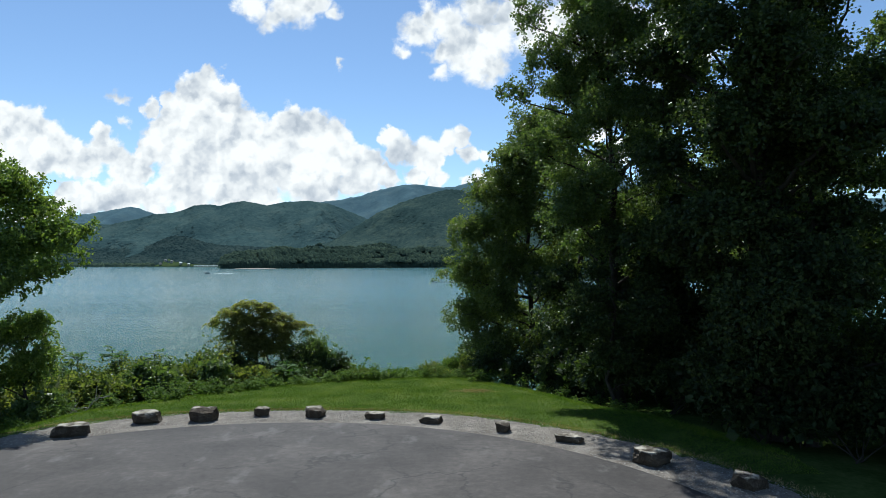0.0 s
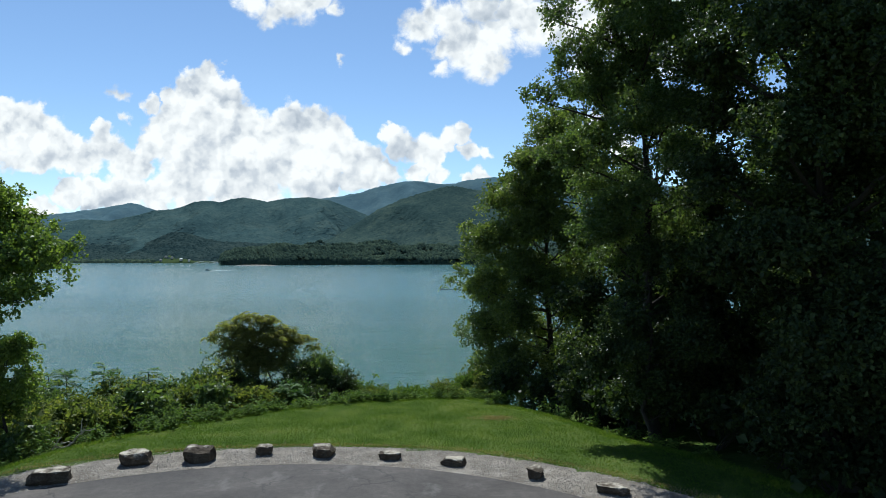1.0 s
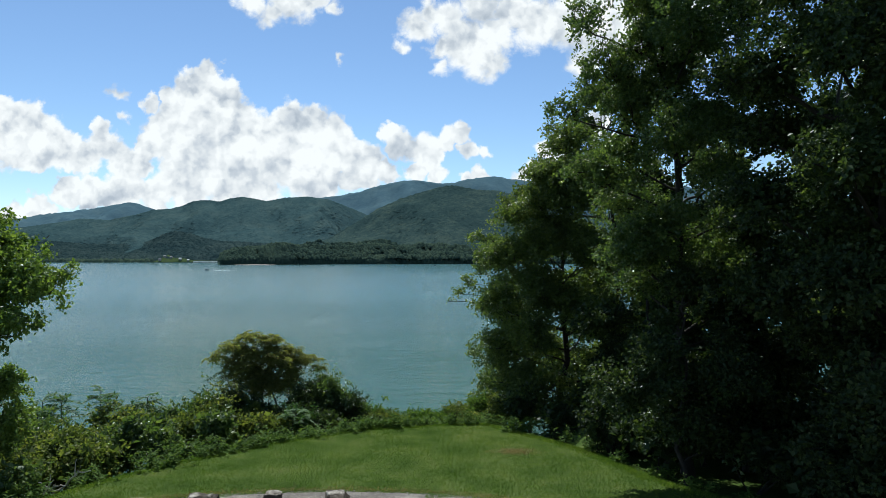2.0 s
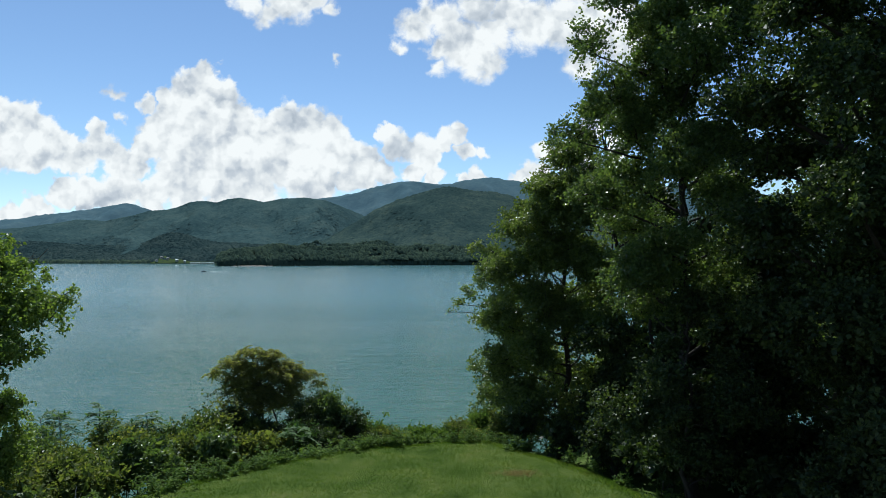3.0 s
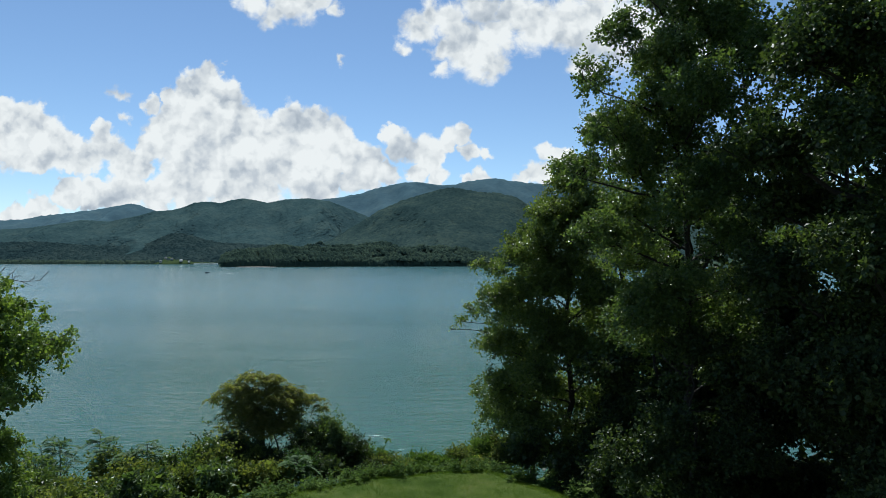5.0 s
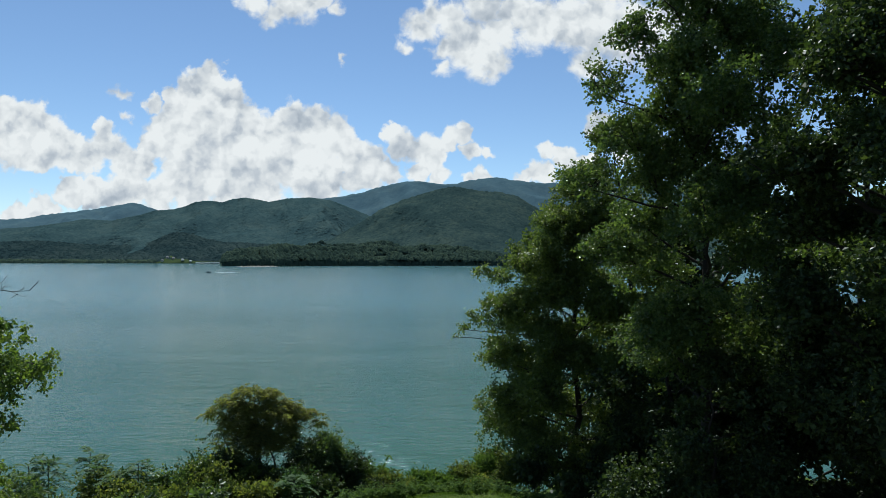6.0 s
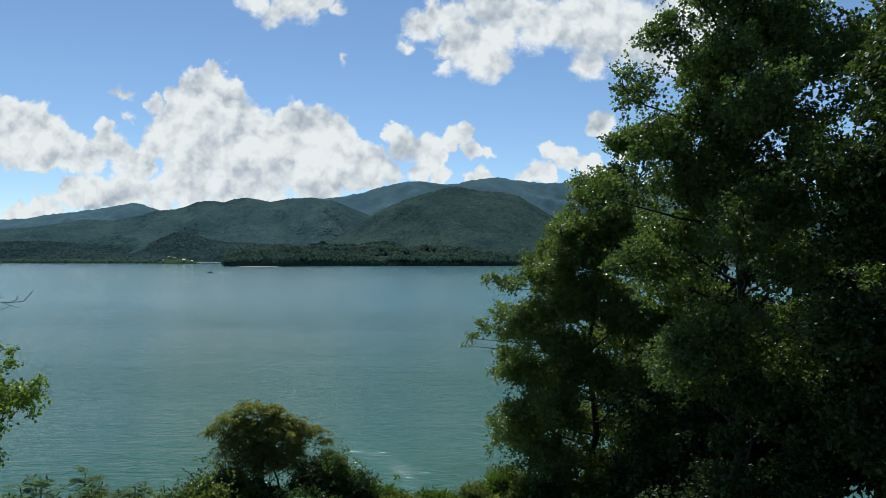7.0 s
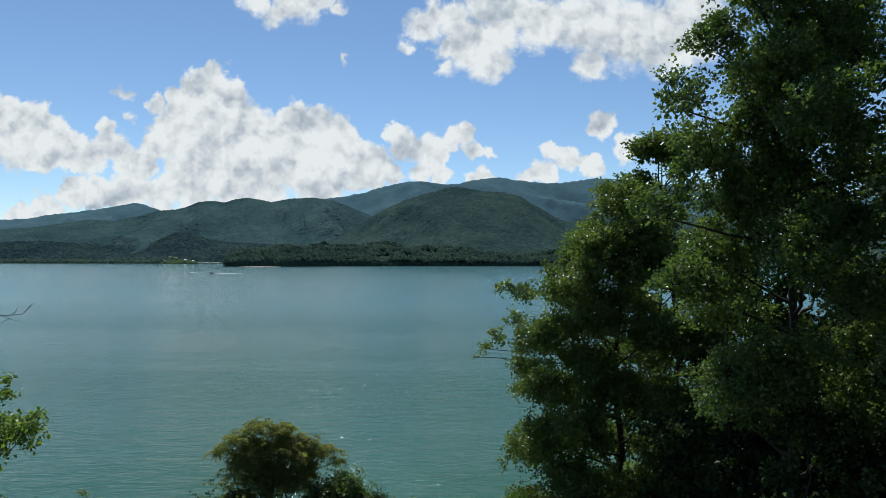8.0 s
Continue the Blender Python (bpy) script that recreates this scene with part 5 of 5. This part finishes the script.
for k, (wx, wy, top) in enumerate([(-4.8, 44.6, -0.9), (-3.2, 45.0, -1.0), (-1.4, 45.4, -0.7), (0.0, 46.4, -0.5), (1.6, 44.6, -0.4), (-6.0, 45.6, -0.7), (-0.4, 44.0, -0.9), (-2.2, 44.2, -1.0), (0.8, 48.0, -0.6)]):
    foot = gz(wx, wy)
    shrub("shrub", (wx, wy, foot), 1.1, top - foot, "light green bush below the lawn's rim", MAT_WEED if k % 2 else MAT_HEDGE, 370 + k, 0.13, int(62 * (0.6 + top - foot)), 25, "bushes along the bank", spread=0.36)


# ---- boats, landing and houses across the water ----
def box(bm, x, y, z, w, d, h, taper=1.0):
    """A box whose top is scaled by taper; z is its underside."""
    q = [(-0.5, -0.5), (0.5, -0.5), (0.5, 0.5), (-0.5, 0.5)]
    lo = [bm.verts.new((x + a * w, y + b * d, z)) for a, b in q]
    hi = [bm.verts.new((x + a * w * taper, y + b * d * taper, z + h)) for a, b in q]
    bm.faces.new(lo[::-1])
    bm.faces.new(hi)
    for i in range(4):
        bm.faces.new((lo[i], lo[(i + 1) % 4], hi[(i + 1) % 4], hi[i]))


def bm_part(name, bm, mat, parent, label=""):
    bmesh.ops.recalc_face_normals(bm, faces=bm.faces[:])
    me = bpy.data.meshes.new(name)
    bm.to_mesh(me)
    bm.free()
    me.materials.append(mat)
    return part(name, me, parent, label)


def motorboat(x, y, length, turn, label, hull_mat, group=""):
    th = thing("motorboat", (x, y, WATER_Z), label, "boat", group)
    th.rotation_euler = (0, 0, radians(turn))
    bm = bmesh.new()
    rings = []
    for s, w, k in ((-0.5, 0.36, 0.0), (-0.2, 0.40, 0.0), (0.2, 0.36, 0.02), (0.4, 0.2, 0.06), (0.5, 0.02, 0.10)):
        rings.append([bm.verts.new((s * length, w * length * 0.45 * sg, z)) for sg, z in ((-1, length * (0.13 + k)), (-0.7, -0.15 + length * k), (0.7, -0.15 + length * k), (1, length * (0.13 + k)))])
    for a, b in zip(rings[:-1], rings[1:]):
        for i in range(3):
            bm.faces.new((a[i], b[i], b[i + 1], a[i + 1]))
        bm.faces.new((a[3], b[3], b[0], a[0]))
    bm.faces.new(rings[0])
    bm_part("hull", bm, hull_mat, th)
    bm = bmesh.new()
    box(bm, -0.02 * length, 0, length * 0.12, length * 0.34, length * 0.24, length * 0.11, 0.85)
    bm_part("cabin", bm, hull_mat, th)
    bm = bmesh.new()
    box(bm, 0.17 * length, 0, length * 0.13, length * 0.05, length * 0.24, length * 0.10, 0.8)
    bm_part("windscreen", bm, MAT_GLASS, th)
    bm = bmesh.new()
    box(bm, -0.53 * length, 0, -0.1, length * 0.07, length * 0.08, length * 0.2, 0.8)
    bm_part("outboard_motor", bm, MAT_DARK_HULL, th)
    return th


def wake(x0, y0, length, w0, w1, high, label):
    """A low ridge of foam and spray on the water."""
    rng = np.random.default_rng(int(length))
    n = 60
    s = np.linspace(0, 1, n)
    half = (w0 + (w1 - w0) * s) * rng.uniform(0.55, 1.0, n)
    mid = rng.normal(size=n) * 0.15
    crest = high * np.sin(np.pi * np.clip(s * 0.95 + 0.05, 0, 1)) ** 0.5 * rng.uniform(0.35, 1.0, n)
    rows = [np.stack([x0 + s * length, y0 + mid + half * k, WATER_Z - 0.1 + crest * up], 1) for k, up in ((-1, 0), (-0.4, 1), (0.4, 1), (1, 0))]
    i, j = np.meshgrid(np.arange(3), np.arange(n - 1), indexing="ij")
    f = np.stack([i * n + j, i * n + j + 1, (i + 1) * n + j + 1, (i + 1) * n + j], -1).reshape(-1, 4)
    tagged(new("wake", raw_mesh("wake", np.concatenate(rows), f, MAT_FOAM, True)), label, "wake", kind="stuff")


motorboat(-324, 926, 7.0, 180, "small dark motorboat crossing the lake", MAT_DARK_HULL)
wake(-320, 926, 40, 0.5, 1.0, 0.3, "white foam trail behind the moving motorboat")
wake(-382, 985, 22, 0.5, 0.9, 0.25, "fading streak of white foam on the lake")
motorboat(-18, 1410, 6.5, 20, "small dark boat resting on the lake", MAT_DARK_HULL)


def landing():
    """Floating docks with white-roofed berths."""
    for k, (px, wide) in enumerate([(354, 14), (363, 18), (372, 12), (381, 17), (389, 12)]):
        d = 2290 - 8 * k
        x = EYE[0] + (px - ACROSS) / 1191 * d
        th = thing("boathouse", (x, EYE[1] + d, WATER_Z), "open boathouse with a low white roof on the far shore", "boathouse", "boathouses of the landing")
        bm = bmesh.new()
        box(bm, 0, 0, 3.0 + (k % 2), wide, 9, 1.6, 0.7)
        bm_part("roof", bm, MAT_WHITE, th)
        for a in (-0.45, 0.45):
            for b in (-4, 4):
                bm = bmesh.new()
                box(bm, a * wide, b, -0.5, 0.35, 0.35, 3.6 + (k % 2))
                bm_part("post", bm, MAT_WOOD_WALL, th)
        bm = bmesh.new()
        box(bm, 0, -1, -0.1, wide * 1.02, 11, 0.6)
        bm_part("deck", bm, MAT_WHITE, th)


def house(px, up, wide, label, roof):
    x, y, z = LOW_HILL.place(np.array([(px - ACROSS) / 1191]), np.array([up]))[0]
    th = thing("house", (x, y, z + 3.5), label, "house", "houses above the landing")
    bm = bmesh.new()
    box(bm, 0, 0, -2, wide, wide * 0.7, 6.5)
    bm_part("wall", bm, MAT_WOOD_WALL, th)
    bm = bmesh.new()
    e, r, h = wide * 0.55, wide * 0.4, wide * 0.22
    v = [bm.verts.new(c) for c in ((-e, -r, 4.4), (e, -r, 4.4), (e, r, 4.4), (-e, r, 4.4), (-e, 0, 4.4 + h), (e, 0, 4.4 + h))]
    for f in ((0, 1, 5, 4), (2, 3, 4, 5), (0, 4, 3), (1, 2, 5), (3, 2, 1, 0)):
        bm.faces.new([v[i] for i in f])
    bm_part("roof", bm, roof, th)
    for a in (-0.3, 0, 0.3):
        bm = bmesh.new()
        box(bm, a * wide, -wide * 0.35 - 0.03, 0.9, 1.6, 0.12, 1.9)
        bm_part("window", bm, MAT_GLASS, th)


def meadow():
    rng = np.random.default_rng(91)
    n, m = 60, 12
    u = np.linspace(279, 394, n)
    co = []
    for j in range(m):
        rag = rng.normal(size=n) * 0.8
        p = LOW_HILL.place((u + rag - ACROSS) / 1191, meadow_top(u) * j / (m - 1))
        p[:, 2] += 2.5
        co.append(p)
    co = np.concatenate(co)
    i, j = np.meshgrid(np.arange(m - 1), np.arange(n - 1), indexing="ij")
    f = np.stack([i * n + j, i * n + j + 1, (i + 1) * n + j + 1, (i + 1) * n + j], -1).reshape(-1, 4)
    tagged(new("meadow", raw_mesh("meadow", co, f, MAT_MEADOW, True)), "cleared pale green slope above the landing", "meadow", kind="structure")


def beach():
    n = 40
    rng = np.random.default_rng(92)
    u = np.linspace(424, 496, n)
    d = np.interp(u, [394, 500, 600], [1590, 1580, 1700]) - 10
    w = 4 * np.sin(np.linspace(0.1, 3.04, n)) * rng.uniform(0.7, 1.1, n)
    x = EYE[0] + (u - ACROSS) / 1191 * d
    co = np.concatenate([np.stack([x, EYE[1] + d - 3, np.full(n, WATER_Z + 0.1)], 1), np.stack([x, EYE[1] + d + w, WATER_Z + 0.5 + w * 0.22], 1)])
    i = np.arange(n - 1)
    tagged(new("beach", raw_mesh("beach", co, np.stack([i, i + 1, i + 1 + n, i + n], 1), MAT_SAND)), "thin pale sandy shore of the headland", "beach", kind="structure")


landing()
meadow()
beach()
for px, up, wide, text, roof in [(300, 0.11, 8, "house with a grey roof above the landing", MAT_ROOF), (327, 0.035, 9, "low house with a pale roof near the water", MAT_WHITE), (291, 0.03, 8, "house half hidden among shore trees", MAT_ROOF), (311, 0.08, 8, "house with a grey roof on the cleared slope", MAT_ROOF),
                                 (341, 0.015, 7, "low house with a pale roof near the water", MAT_WHITE)]:
    house(px, up, wide, text, roof)
